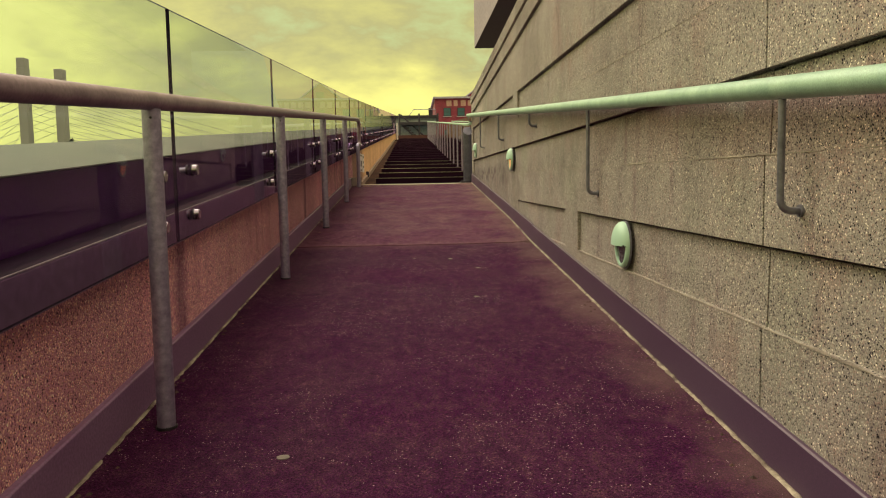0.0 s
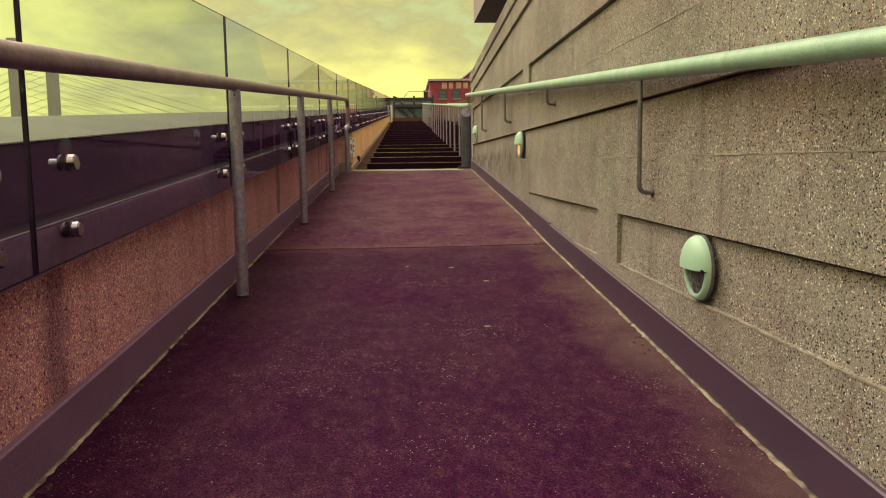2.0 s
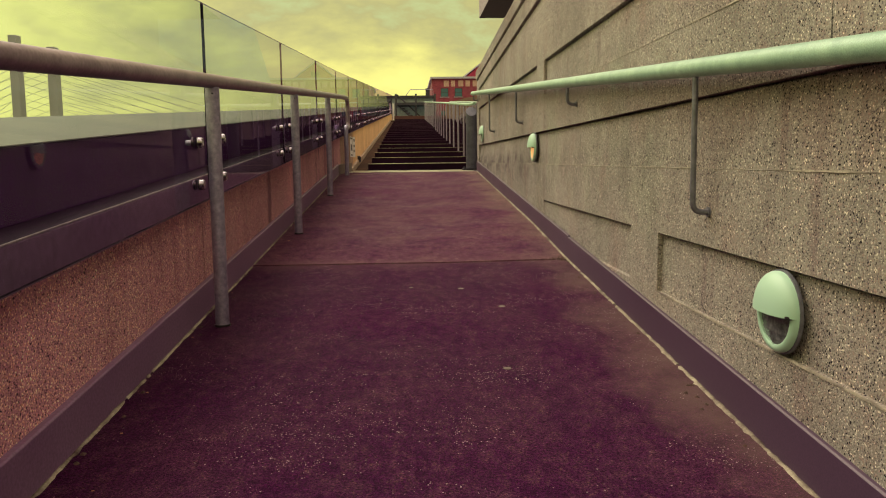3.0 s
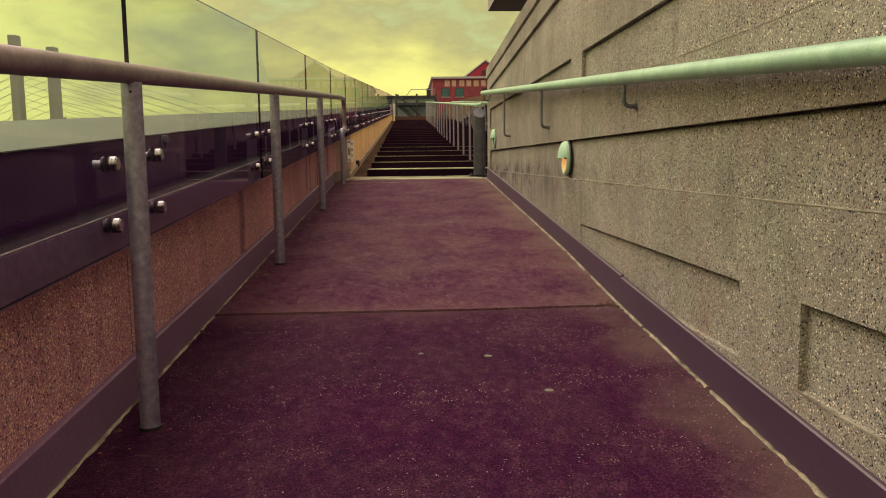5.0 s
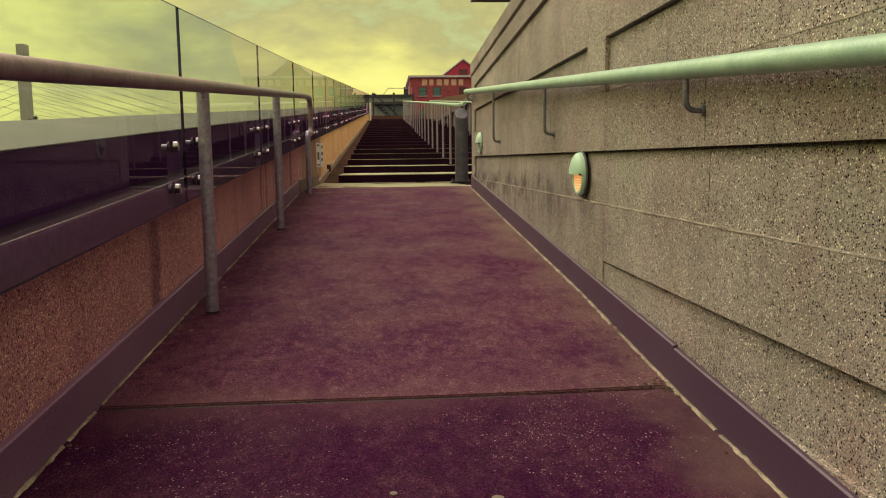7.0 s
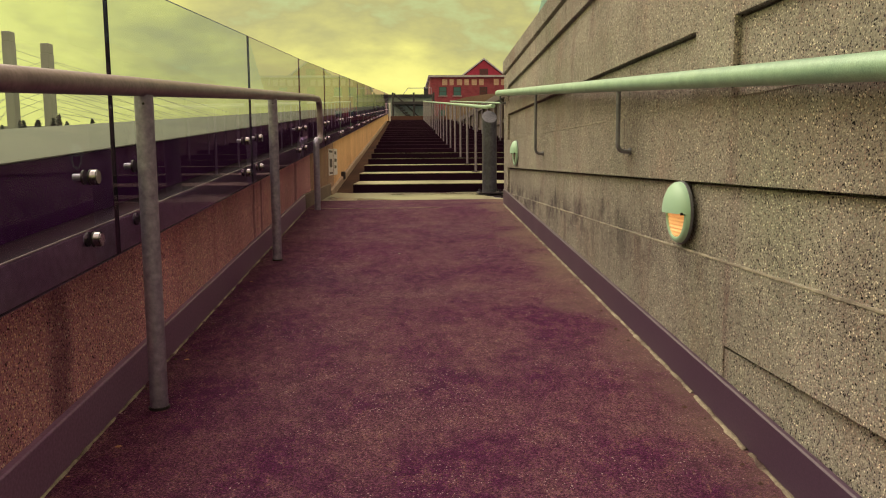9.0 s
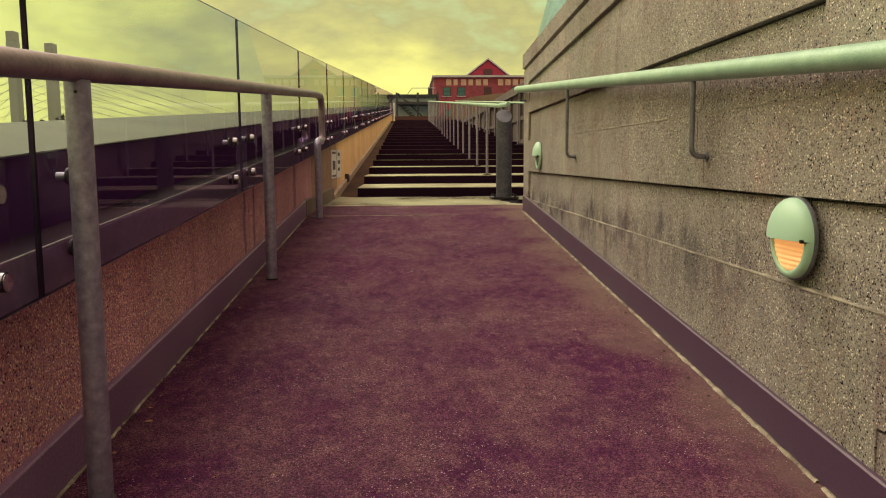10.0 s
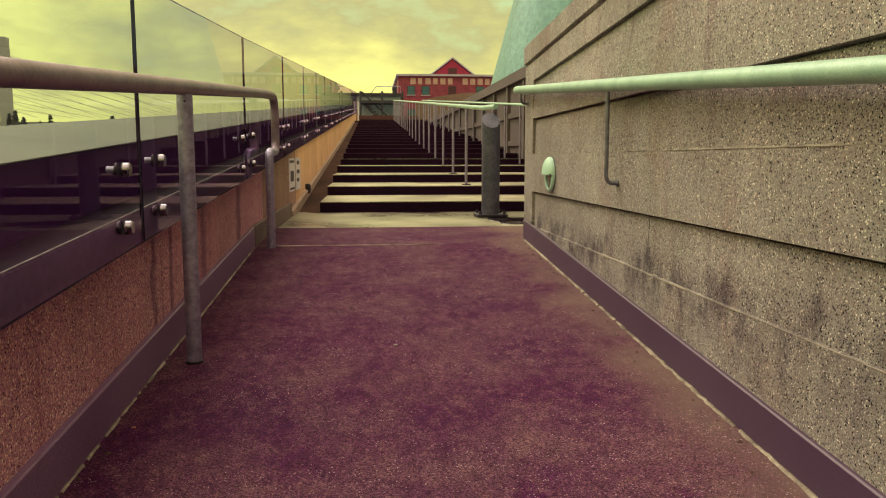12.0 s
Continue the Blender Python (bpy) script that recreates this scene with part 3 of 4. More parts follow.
part("joint_strip", bm, M["sealant"], floor, "pale sealant line across the ramp's end")

# ---- right wall: cast panels that step back under each shadow line ----
LINES = [(0.711, 0.50), (1.155, 0.94), (1.60, 1.385)]
SPANS = [(-5.0, 1.916, (1, 1, 1, 1)), (1.924, 4.11, (1, 1, 1, 1)), (4.11, 4.44, (0, 1, 1, 1)), (4.44, 5.95, (1, 1, 1, 1)), (5.95, 6.41, (1, 1, 1, 1)),
         (6.41, 6.68, (0, 1, 0, 1)), (6.68, 10.90, (0, 1, 1, 1)), (10.90, 11.14, (0, 0, 0, 0))]
wall_r = thing("wall_right", "grey exposed-aggregate concrete wall with shadow lines, stained", "wall", kind="structure")
DEEP, FOOT = 0.02, 0.75
for y0, y1, on in SPANS:
    bm = bmesh.new()
    rows = []
    for y in (y0, y1):
        deep = (0.003 if y1 == 6.41 and y == y1 else DEEP, DEEP, DEEP)
        tz = top_r(y)
        g = 1.83 + (10.9 - y) * 0.046
        prof = [(1.35, -0.6), (WALL_R, -0.6)]
        for (top, seam), k, dd in zip(LINES, on, deep):
            d = dd if k else 0.0
            prof += [(WALL_R, seam), (WALL_R + d * FOOT, seam + 0.002), (WALL_R + d, top - 0.0085 * k), (WALL_R + d + 0.02 * k, top - 0.008 * k), (WALL_R + d + 0.02 * k, top), (WALL_R, top + 0.0005)]
        d = DEEP if on[3] else 0.0
        prof += [(WALL_R, g - 0.2), (WALL_R + d, g - 0.0055 * on[3]), (WALL_R + d + 0.02 * on[3], g - 0.005 * on[3]), (WALL_R + d + 0.02 * on[3], g), (WALL_R, g + 0.0005)]
        prof += [(WALL_R, tz - 0.135), (WALL_R + 0.012, tz - 0.128), (WALL_R + 0.012, tz - 0.122), (WALL_R - 0.012, tz - 0.115), (WALL_R - 0.012, tz - 0.01),
                 (WALL_R, tz), (1.35, tz)]
        rows.append([bm.verts.new((x, y, z)) for x, z in prof])
    a, b = rows
    bm.faces.new(a)
    bm.faces.new(b[::-1])
    for i in range(len(a)):
        j = (i + 1) % len(a)
        bm.faces.new((a[i], b[i], b[j], a[j]))
    bmesh.ops.remove_doubles(bm, verts=bm.verts, dist=0.0001)
    part("panel", bm, M["wall"], wall_r)
bm = bmesh.new()
box(bm, WALL_R + 0.03, 1.34, 1.9, 1.94, -0.3, 2.3)
part("joint_filler", bm, M["rubber"], wall_r, "dark joint filler")
# rough cast seams, a little proud, broken in places
rnd = random.Random(4)
for z, y0, y1 in ((0.50, -2.0, 6.2), (0.94, -2.0, 10.9), (1.385, -2.0, 10.9)):
    bm = bmesh.new()
    y, last, thick = y0, None, 1.0
    while y < y1:
        thick = min(1.1, max(0.0, thick + rnd.gauss(0, 0.14)))
        if z > floor_z(y) + 0.16:
            zz, h = z + rnd.gauss(0, 0.0005), (0.0028 + rnd.uniform(0, 0.0024)) * thick
            ring = [bm.verts.new((WALL_R + 0.004, y, zz - h)), bm.verts.new((WALL_R - 0.0030 * thick + 0.0004, y, zz - h * 0.2)), bm.verts.new((WALL_R - 0.001, y, zz + h)), bm.verts.new((WALL_R + 0.004, y, zz + h))]
            if last:
                for i in range(3):
                    bm.faces.new((last[i], last[i + 1], ring[i + 1], ring[i]))
            last = ring
        y += rnd.uniform(0.012, 0.03)
    part("cast_seam", bm, M["seam"], wall_r, "pale rough cast seam", True)

for y, z0, z1 in ((5.43, 0.95, 1.14), (5.43, 1.17, 1.375), (7.42, 1.26, 1.58), (7.36, 1.17, 1.26), (8.90, 0.96, 1.14), (3.02, 1.17, 1.58), (9.9, 1.40, 1.58)):
    bm = bmesh.new()
    last = None
    for k in range(9):
        z = z0 + (z1 - z0) * k / 8
        w, j = rnd.uniform(0.0012, 0.003), rnd.gauss(0, 0.002)
        dx = 0.0
        for top, seam in LINES:
            if seam < z < top:
                dx = DEEP * (FOOT + (1 - FOOT) * (z - seam) / (top - seam))
        ring = [bm.verts.new((WALL_R + dx - 0.0006, y + j - w, z)), bm.verts.new((WALL_R + dx - 0.0006, y + j + w, z))]
        if last:
            bm.faces.new((last[0], last[1], ring[1], ring[0]))
        last = ring
    part("form_joint", bm, M["rubber"], wall_r, "thin dark form joint")

# ---- left wall ----
wall_l = thing("wall_left", "low reddish aggregate concrete wall below the glass balustrade", "wall", kind="structure")


def glass_bottom(y):
    return 0.511 + 0.0698 * min(y, 8.56) + 0.0675 * max(0.0, y - 8.56)


def wall_top(y):
    return glass_bottom(y) + 0.09


def along(bm, prof, ys, lift):
    """Carries an outline of (x, z) along y through the given places, lifted by lift(y)."""
    rings = [[bm.verts.new((x, y, z + lift(y))) for x, z in prof] for y in ys]
    bm.faces.new(rings[0])
    bm.faces.new(rings[-1][::-1])
    k = len(prof)
    for a, b in zip(rings, rings[1:]):
        for i in range(k):
            bm.faces.new((a[i], b[i], b[(i + 1) % k], a[(i + 1) % k]))


for y0, y1, mat in ((-5.0, 0.43, "wall_left"), (0.437, 4.687, "wall_left"), (4.695, 8.56, "wall_left"), (8.56, 8.955, "wall_left"), (8.962, 11.6, "wall_left"),
                    (11.606, 14.0, "wall_mid"), *[(14.006 + 2.4 * k, 14.0 + 2.4 * (k + 1), "wall_warm") for k in range(15)]):
    bm = bmesh.new()
    a = [(WALL_L, floor_z(min(y0, 12)) - 0.4), (WALL_L, wall_top(y0)), (WALL_L - 0.05, wall_top(y0)), (WALL_L - 0.05, floor_z(min(y0, 12)) - 0.4)]
    b = [(WALL_L, floor_z(min(y1, 12)) - 0.4), (WALL_L, wall_top(y1)), (WALL_L - 0.05, wall_top(y1)), (WALL_L - 0.05, floor_z(min(y1, 12)) - 0.4)]
    va = [bm.verts.new((x, y0, z)) for x, z in a]
    vb = [bm.verts.new((x, y1, z)) for x, z in b]
    bm.faces.new(va)
    bm.faces.new(vb[::-1])
    for i in range(4):
        bm.faces.new((va[i], vb[i], vb[(i + 1) % 4], va[(i + 1) % 4]))
    part("panel", bm, M[mat], wall_l, "warm ochre concrete" if mat == "wall_warm" else "")
RUN = (-5.0, 8.56, END_Y)
CH = WALL_L + 0.040
bm = bmesh.new()
along(bm, [(CH, -0.103), (CH, -0.003), (CH - 0.003, 0.0), (WALL_L + 0.0005, 0.0), (WALL_L + 0.0005, -0.103)], RUN, wall_top)
part("steel_channel", bm, M["channel"], wall_l, "grey steel edge channel behind the glass foot")
bm = bmesh.new()
along(bm, [(CH - 0.001, 0.0005), (CH - 0.001, 0.0035), (CH - 0.006, 0.0035), (CH - 0.006, 0.0005)], RUN, wall_top)
part("channel_lip", bm, M["channel_lip"], wall_l, "bright lip of the channel")
# strip added to stand in for the shade inside the gap
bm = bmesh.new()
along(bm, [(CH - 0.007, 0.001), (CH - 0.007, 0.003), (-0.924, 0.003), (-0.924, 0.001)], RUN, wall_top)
part("gap_cover", bm, M["riser"], wall_l, "added near-black strip painting the shade in the gap behind the low wall")

# dark outer parapet behind the glass, with a broad pale top
parapet = thing("wall_parapet", "outer parapet with dark inner face and broad pale concrete top", "wall", kind="structure")
P0, P1 = 0.028, 0.0707
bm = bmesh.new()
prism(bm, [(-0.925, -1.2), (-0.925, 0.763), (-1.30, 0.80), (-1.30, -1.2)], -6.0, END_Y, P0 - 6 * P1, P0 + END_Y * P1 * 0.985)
part("inner_face", bm, M["dark_wall"], parapet, "near-black purple inner face")
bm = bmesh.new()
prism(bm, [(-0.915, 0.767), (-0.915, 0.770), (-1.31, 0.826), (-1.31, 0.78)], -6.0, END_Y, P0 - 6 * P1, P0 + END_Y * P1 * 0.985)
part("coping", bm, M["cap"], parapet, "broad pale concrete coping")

# ---- skirting and sealant along both walls ----


def skirting(name, face, out, y0, y1, h, label, mat="skirt"):
    s = 1 if out > face else -1
    bm = bmesh.new()
    prism(bm, [(face - s * 0.001, -0.05), (out, -0.05), (out, h - 0.004), (out - s * 0.004, h), (face - s * 0.001, h)], y0, y1, floor_z(y0), floor_z(y1))
    return tagged(mesh_object(name, bm, M[mat]), label, "skirting", kind="structure")


skirting("baseboard", WALL_R, WALL_R - 0.013, -5.0, 5.59, 0.129, "slate-purple painted steel skirting along the grey wall")
skirting("baseboard", WALL_R, WALL_R - 0.013, 5.5905, 11.1, 0.137, "slate-purple painted steel skirting along the grey wall")
skirting("baseboard", WALL_L, WALL_L + 0.020, -5.0, RAMP_END - 0.02, 0.128, "slate-purple steel skirting along the low wall, light put into its paler colour", "skirt_lit")
skirting("baseboard", WALL_L, WALL_L + 0.020, RAMP_END, 13.4, 0.128, "brown concrete kerb along the landing", "kerb")


def sealant(x, s, seed, wide, y0=-2.0, y1=RAMP_END - 0.05):
    rnd = random.Random(seed)
    bm = bmesh.new()
    y, last = y0, None
    while y < y1:
        w = max(0.003, rnd.gauss(wide, wide * 0.2))
        h = max(0.001, rnd.gauss(0.0045, 0.0014))
        if rnd.random() < 0.04:
            last = None
        z = floor_z(y) + lean(x, y)
        ring = [bm.verts.new((x, y, z - 0.01)), bm.verts.new((x, y, z + h)), bm.verts.new((x + s * w * 0.6, y, z + h * 0.8)), bm.verts.new((x + s * w, y, z - 0.001))]
        if last:
            for i in range(3):
                bm.faces.new((last[i], last[i + 1], ring[i + 1], ring[i]))
        last = ring
        y += rnd.uniform(0.012, 0.035)
    return tagged(mesh_object("sealant", bm, M["sealant"], smooth=True), "cracked pale sealant bead at the foot of the skirting", "sealant", kind="structure")


sealant(WALL_R - 0.0132, -1, 3, 0.012)
sealant(WALL_L + 0.0202, 1, 8, 0.010, -2.0, 5.56)
sealant(WALL_L + 0.0202, 1, 9, 0.007, 5.62)

# ---- glass balustrade: one thing a pane ----


def glass_top(y):
    """The panes climb with the ramp, then a little steeper with the steps."""
    return 1.288 + 0.0688 * min(y, 10.57) + 0.0755 * max(0.0, y - 10.57)


def balustrade(y0, y1, near):
    t = thing("glass_balustrade", "clear greenish balustrade glass pane on steel standoff bolts", "balustrade", (GLASS_X, y0, glass_bottom(y0)), "balustrade panes")
    o = Vector(t.location)
    bm = bmesh.new()
    g = 0.0035
    for x in (-0.005, 0.005):
        for y, z in ((y0 + g, glass_bottom(y0)), (y1 - g, glass_bottom(y1)), (y1 - g, glass_top(y1)), (y0 + g, glass_top(y0))):
            bm.verts.new(Vector((GLASS_X + x, y, z)) - o)
    v = list(bm.verts)
    bm.faces.new(v[0:4][::-1]).material_index = 2
    bm.faces.new(v[4:8])
    for i in range(4):
        f = bm.faces.new((v[i], v[(i + 1) % 4], v[4 + (i + 1) % 4], v[4 + i]))
        f.material_index = 3 if i == 2 else 1
    pane = part("pane", bm, [M["glass"], M["glass_edge"] if near else M["glass_rim"], M["glass_back"], M["glass_rim"]], t)
    pane.visible_shadow = False
    seg = 18 if near else 8
    for y in (y0 + 0.185, y1 - 0.185):
        zb = glass_bottom(y)
        for dz in (0.072, 0.232):
            p = Vector((0, y, zb + dz)) - o
            x = GLASS_X - o.x
            bm = bmesh.new()
            tube(bm, [((-0.826 if dz > 0.1 else CH - 0.002) - o.x, p.y, p.z), (x - 0.0065, p.y, p.z)], 0.0095 if dz > 0.1 else 0.014, seg)
            part("standoff", bm, M["galv"], t, "dull steel spacer", True)
            bm = bmesh.new()
            tube(bm, [(x - 0.012, p.y, p.z), (x - 0.0063, p.y, p.z)], 0.019, seg)
            tube(bm, [(x + 0.0063, p.y, p.z), (x + 0.010, p.y, p.z)], 0.0205, seg)
            part("washer", bm, M["rubber"], t, "dark washer", True)
            bm = bmesh.new()
            r = 0.0195
            tube(bm, [(x + 0.010, p.y, p.z), (x + 0.025, p.y, p.z)], r, seg, False)
            tube(bm, [(x + 0.025, p.y, p.z), (x + 0.0275, p.y, p.z)], r - 0.0025, seg)
            part("bolt_cap", bm, M["chrome"], t, "round polished steel bolt cap", True)
    return t


JOINTS = [-1.25, 0.71, 2.665, 4.62, 6.575, 8.56, 10.57] + [10.57 + 1.97 * k for k in range(1, 20)]
for a, b in zip(JOINTS, JOINTS[1:]):
    balustrade(a, b, b < 13)

# ---- left handrail on posts ----
rail_l = thing("handrail", "galvanised steel pipe handrail on round posts beside the glass", "handrail", (-0.72, 0, 0))


def rail_z(y):
    return 0.968 + 0.0709 * y


R = 0.0262
bm = bmesh.new()
end, foot = (0, 11.36, rail_z(11.36) - 0.012), (0, 11.36, 1.40)
pts = [(0, -3.0, rail_z(-3.0)), (0, 2, rail_z(2)), (0, 6, rail_z(6)), (0, 10.8, rail_z(10.8))] + bend((0, 10.8, rail_z(10.8)), end, foot, 0.15, 9)
pts += bend(end, foot, (0, 11.04, 1.40), 0.09, 9) + [(0, 11.25, 1.40)]
tube(bm, pts, R, 20)
part("rail", bm, M["galv_top"], rail_l, "worn grey handrail pipe with turned-down end", True)
for y in (0.02, 2.235, 4.44, 6.64, 8.858):
    bm = bmesh.new()
    z = floor_z(y) + lean(-0.72, y)
    tube(bm, [(0, y, z - 0.05), (0, y, z + 0.4), (0, y, rail_z(y) - R + 0.004)], R, 20)
    part("post", bm, M["galv"], rail_l, "mottled galvanised post", True)
    bm = bmesh.new()
    tube(bm, [(0, y, z - 0.02), (0, y, z + 0.006)], R + 0.005, 20)
    part("grout_ring", bm, M["rubber"], rail_l, "dark grout ring")
    bm = bmesh.new()
    zt = rail_z(y) - R - 0.022
    tube(bm, [(0.006, y - R + 0.004, zt), (0.006, y - R - 0.0004, zt)], 0.0036, 10)
    part("vent_hole", bm, M["rubber"], rail_l, "small dark vent hole")
bm = bmesh.new()
tube(bm, [(0, 11.02, floor_z(11.0) - 0.05)] + bend((0, 11.02, 0.9), (0, 11.02, 1.40), (0, 11.2, 1.40), 0.07, 9) + [(0, 11.255, 1.40)], R * 0.985, 20)
part("post", bm, M["galv"], rail_l, "end post with elbow", True)

# ---- right handrail on wall brackets ----
rail_r = thing("handrail", "pale grey-green pipe handrail bracketed to the concrete wall", "handrail", (0.845, 0, 0))


def rail_rz(y):
    return 0.9555 + 0.0751 * y


bm = bmesh.new()
tube(bm, [(0, -3, rail_rz(-3)), (0, 1, rail_rz(1)), (0, 5, rail_rz(5)), (0, 9, rail_rz(9)), (0, 11.16, rail_rz(11.16))], R, 22)
part("rail", bm, M["galv_green"], rail_r, "pale green-grey pipe", True)
for y, z in ((-0.2, 0.70), (1.73, 0.807), (3.65, 0.814), (5.445, 1.254), (7.335, 1.252), (9.22, 1.258), (11.03, 1.70)):
    bm = bmesh.new()
    top = rail_rz(y) - R + 0.004
    p = [(0, y, top)] + bend((0, y, top), (0, y, z), (0.05, y, z), min(0.032, (top - z) * 0.6)) + [(0.052, y, z)]
    tube(bm, p, 0.0085, 12)
    b = part("bracket", bm, M["lamp_dark"], rail_r, "thin bent steel bracket", True)
    bm = bmesh.new()
    tube(bm, [(0.044, y, z), (0.0505, y, z)], 0.015, 14)
    part("rosette", bm, M["lamp_dark"], b)

# ---- wall lamps ----


def wall_lamp(y, z, lit):
    t = thing("wall_lamp", "round eyelid wall lamp, " + ("amber lens lit below" if lit else "unlit lens below") + " a pale hood", "wall lamp", (WALL_R, y, z), "wall lamps")
    r, seg, inner = 0.097, 40, 0.078
    # ring with a rounded shoulder
    bm = bmesh.new()
    prof = [(0.0, r), (-0.012, r), (-0.018, r - 0.004), (-0.021, r - 0.011), (-0.021, inner + 0.003), (-0.019, inner), (-0.006, inner - 0.001)]
    rings = [[bm.verts.new((x, q * math.cos(2 * math.pi * k / seg), q * math.sin(2 * math.pi * k / seg))) for k in range(seg)] for x, q in prof]
    for a, c in zip(rings, rings[1:]):
        for k in range(seg):
            bm.faces.new((a[k], a[(k + 1) % seg], c[(k + 1) % seg], c[k]))
    part("ring", bm, M["lamp_paint"], t, "pale painted ring", True, 50)
    # eyelid hood over the upper half, deepest at its lower lip
    bm = bmesh.new()
    rows, steps = [], 10
    for i in range(steps + 1):
        zz = (r - 0.0005) * math.sin(math.pi / 2 * i / steps)
        half = math.sqrt(max(0.0, (r + 0.0005) ** 2 - zz * zz))
        row = []
        for k in range(17):
            yy = half * math.sin(math.pi / 2 * (k - 8) / 8)
            bulge = max(0.0, 1 - (yy / r) ** 2 - (zz / r) ** 2)
            row.append(bm.verts.new((-0.012 - 0.040 * bulge ** 0.5, yy, zz)))
        rows.append(row)
    for a, c in zip(rows, rows[1:]):
        for k in range(16):
            bm.faces.new((a[k], a[k + 1], c[k + 1], c[k]))
    lip = [bm.verts.new((-0.008, v.co.y, 0.0)) for v in rows[0]]
    for k in range(16):
        bm.faces.new((rows[0][k + 1], rows[0][k], lip[k], lip[k + 1]))
    part("hood", bm, M["lamp_paint"], t, "pale painted eyelid hood", True, 50)
    bm = bmesh.new()
    tube(bm, [(0.002, 0, 0), (-0.006, 0, 0)], r + 0.004, seg)
    part("back_plate", bm, M["lamp_dark"], t, "dark gasket plate", True)
    bm = bmesh.new()
    prev, steps = None, 14
    for i in range(steps + 1):
        zz = 0.004 - (inner + 0.002) * i / steps
        half = math.sqrt(max(0.0, inner ** 2 - zz * zz))
        x = -0.013 - (0.003 if i % 2 and lit else 0.0012 if i % 3 == 0 else 0.0)
        row = [bm.verts.new((x, -half, zz)), bm.verts.new((x - 0.004, -half * 0.4, zz)), bm.verts.new((x - 0.004, half * 0.4, zz)), bm.verts.new((x, half, zz))]
        if prev:
            for k in range(3):
                bm.faces.new((prev[k], prev[k + 1], row[k + 1], row[k]))
        prev = row
    part("lens", bm, M["lens_on"] if lit else M["lens_off"], t, "ribbed amber glowing lens" if lit else "grey ribbed lens")
    for sg in (-1, 1):
        bm = bmesh.new()
        tube(bm, [(-0.018, sg * 0.086, 0.001), (-0.034, sg * 0.086, 0.001)], 0.0045, 10)
        part("screw", bm, M["rubber"], t, "dark screw")
    return t


wall_lamp(3.19, 0.608, False)
wall_lamp(6.765, 1.055, True)
wall_lamp(10.38, 1.270, False)

# ---- steps ----
stairs = thing("stairs", "long flight of shallow wet concrete steps, sheen and shade painted in", "stairs", (0, STAIR_Y, LANDING), kind="structure")
bm0 = bmesh.new()
box(bm0, -0.60, 2.68, 0, TREAD + 0.02, -0.35, RISER)
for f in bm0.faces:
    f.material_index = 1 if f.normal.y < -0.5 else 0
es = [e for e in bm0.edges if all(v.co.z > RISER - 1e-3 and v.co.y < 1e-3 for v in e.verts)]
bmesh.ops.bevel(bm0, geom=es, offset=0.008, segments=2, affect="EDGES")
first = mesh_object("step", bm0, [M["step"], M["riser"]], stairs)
# first and middle copies hold painted sheen; the upper ones go without
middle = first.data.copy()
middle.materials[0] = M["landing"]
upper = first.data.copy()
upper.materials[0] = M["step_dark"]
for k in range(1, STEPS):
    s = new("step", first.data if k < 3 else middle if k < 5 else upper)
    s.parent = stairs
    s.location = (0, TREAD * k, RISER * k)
TOP_Y, TOP_Z = STAIR_Y + TREAD * (STEPS - 1), LANDING + RISER * STEPS
bm = bmesh.new()
sl = RISER / TREAD
prism(bm, [(WALL_L, -0.5), (-0.602, -0.5), (-0.602, 0.0), (WALL_L, -0.02)], STAIR_Y - 0.35, TOP_Y, LANDING - 0.02, LANDING - 0.02 + (TOP_Y - STAIR_Y) * sl)
tagged(mesh_object("trim", bm, M["gutter"]), "sloped concrete strip between steps and low wall", "gutter", kind="structure")
bm = bmesh.new()
box(bm, -3, 8, TOP_Y + TREAD, TOP_Y + 14, TOP_Z - 0.5, TOP_Z)
tagged(mesh_object("pavement", bm, M["gutter"]), "concrete terrace at the top of the steps", "terrace", kind="structure")

bm = bmesh.new()
prism(bm, [(WALL_L + 0.0005, -0.1), (WALL_L + 0.03, -0.1), (WALL_L + 0.03, 0.085), (WALL_L + 0.0005, 0.095)], 13.405, TOP_Y, LANDING - 0.045, LANDING - 0.04 + (TOP_Y - STAIR_Y) * sl)
tagged(mesh_object("baseboard", bm, M["curb"]), "pale narrow kerb at the wall's foot beside the steps", "kerb", kind="structure")

# ---- bollard and stair railings ----
boll = thing("bollard", "stout grey steel bollard with slanted cap, bolted to the wet landing", "bollard", (1.0, 13.25, LANDING))
bm = bmesh.new()
tube(bm, [(0, 0, 0.02), (0, 0, 0.4), (0, 0, 0.80)], 0.083, 28)
for v in bm.verts:
    if v.co.z > 0.7:
        v.co.z += 0.075 + v.co.y * 0.85
part("body", bm, M["slate_steel"], boll, "mottled grey steel tube", True, 40)
bm = bmesh.new()
box(bm, -0.14, 0.14, -0.14, 0.14, 0, 0.022, 0.004)
part("base_plate", bm, M["dark_steel"], boll, "square dark base plate")
for sx in (-1, 1):
    for sy in (-1, 1):
        bm = bmesh.new()
        tube(bm, [(sx * 0.11, sy * 0.11, 0.02), (sx * 0.11, sy * 0.11, 0.05)], 0.013, 6)
        part("bolt", bm, M["dark_steel"], boll)


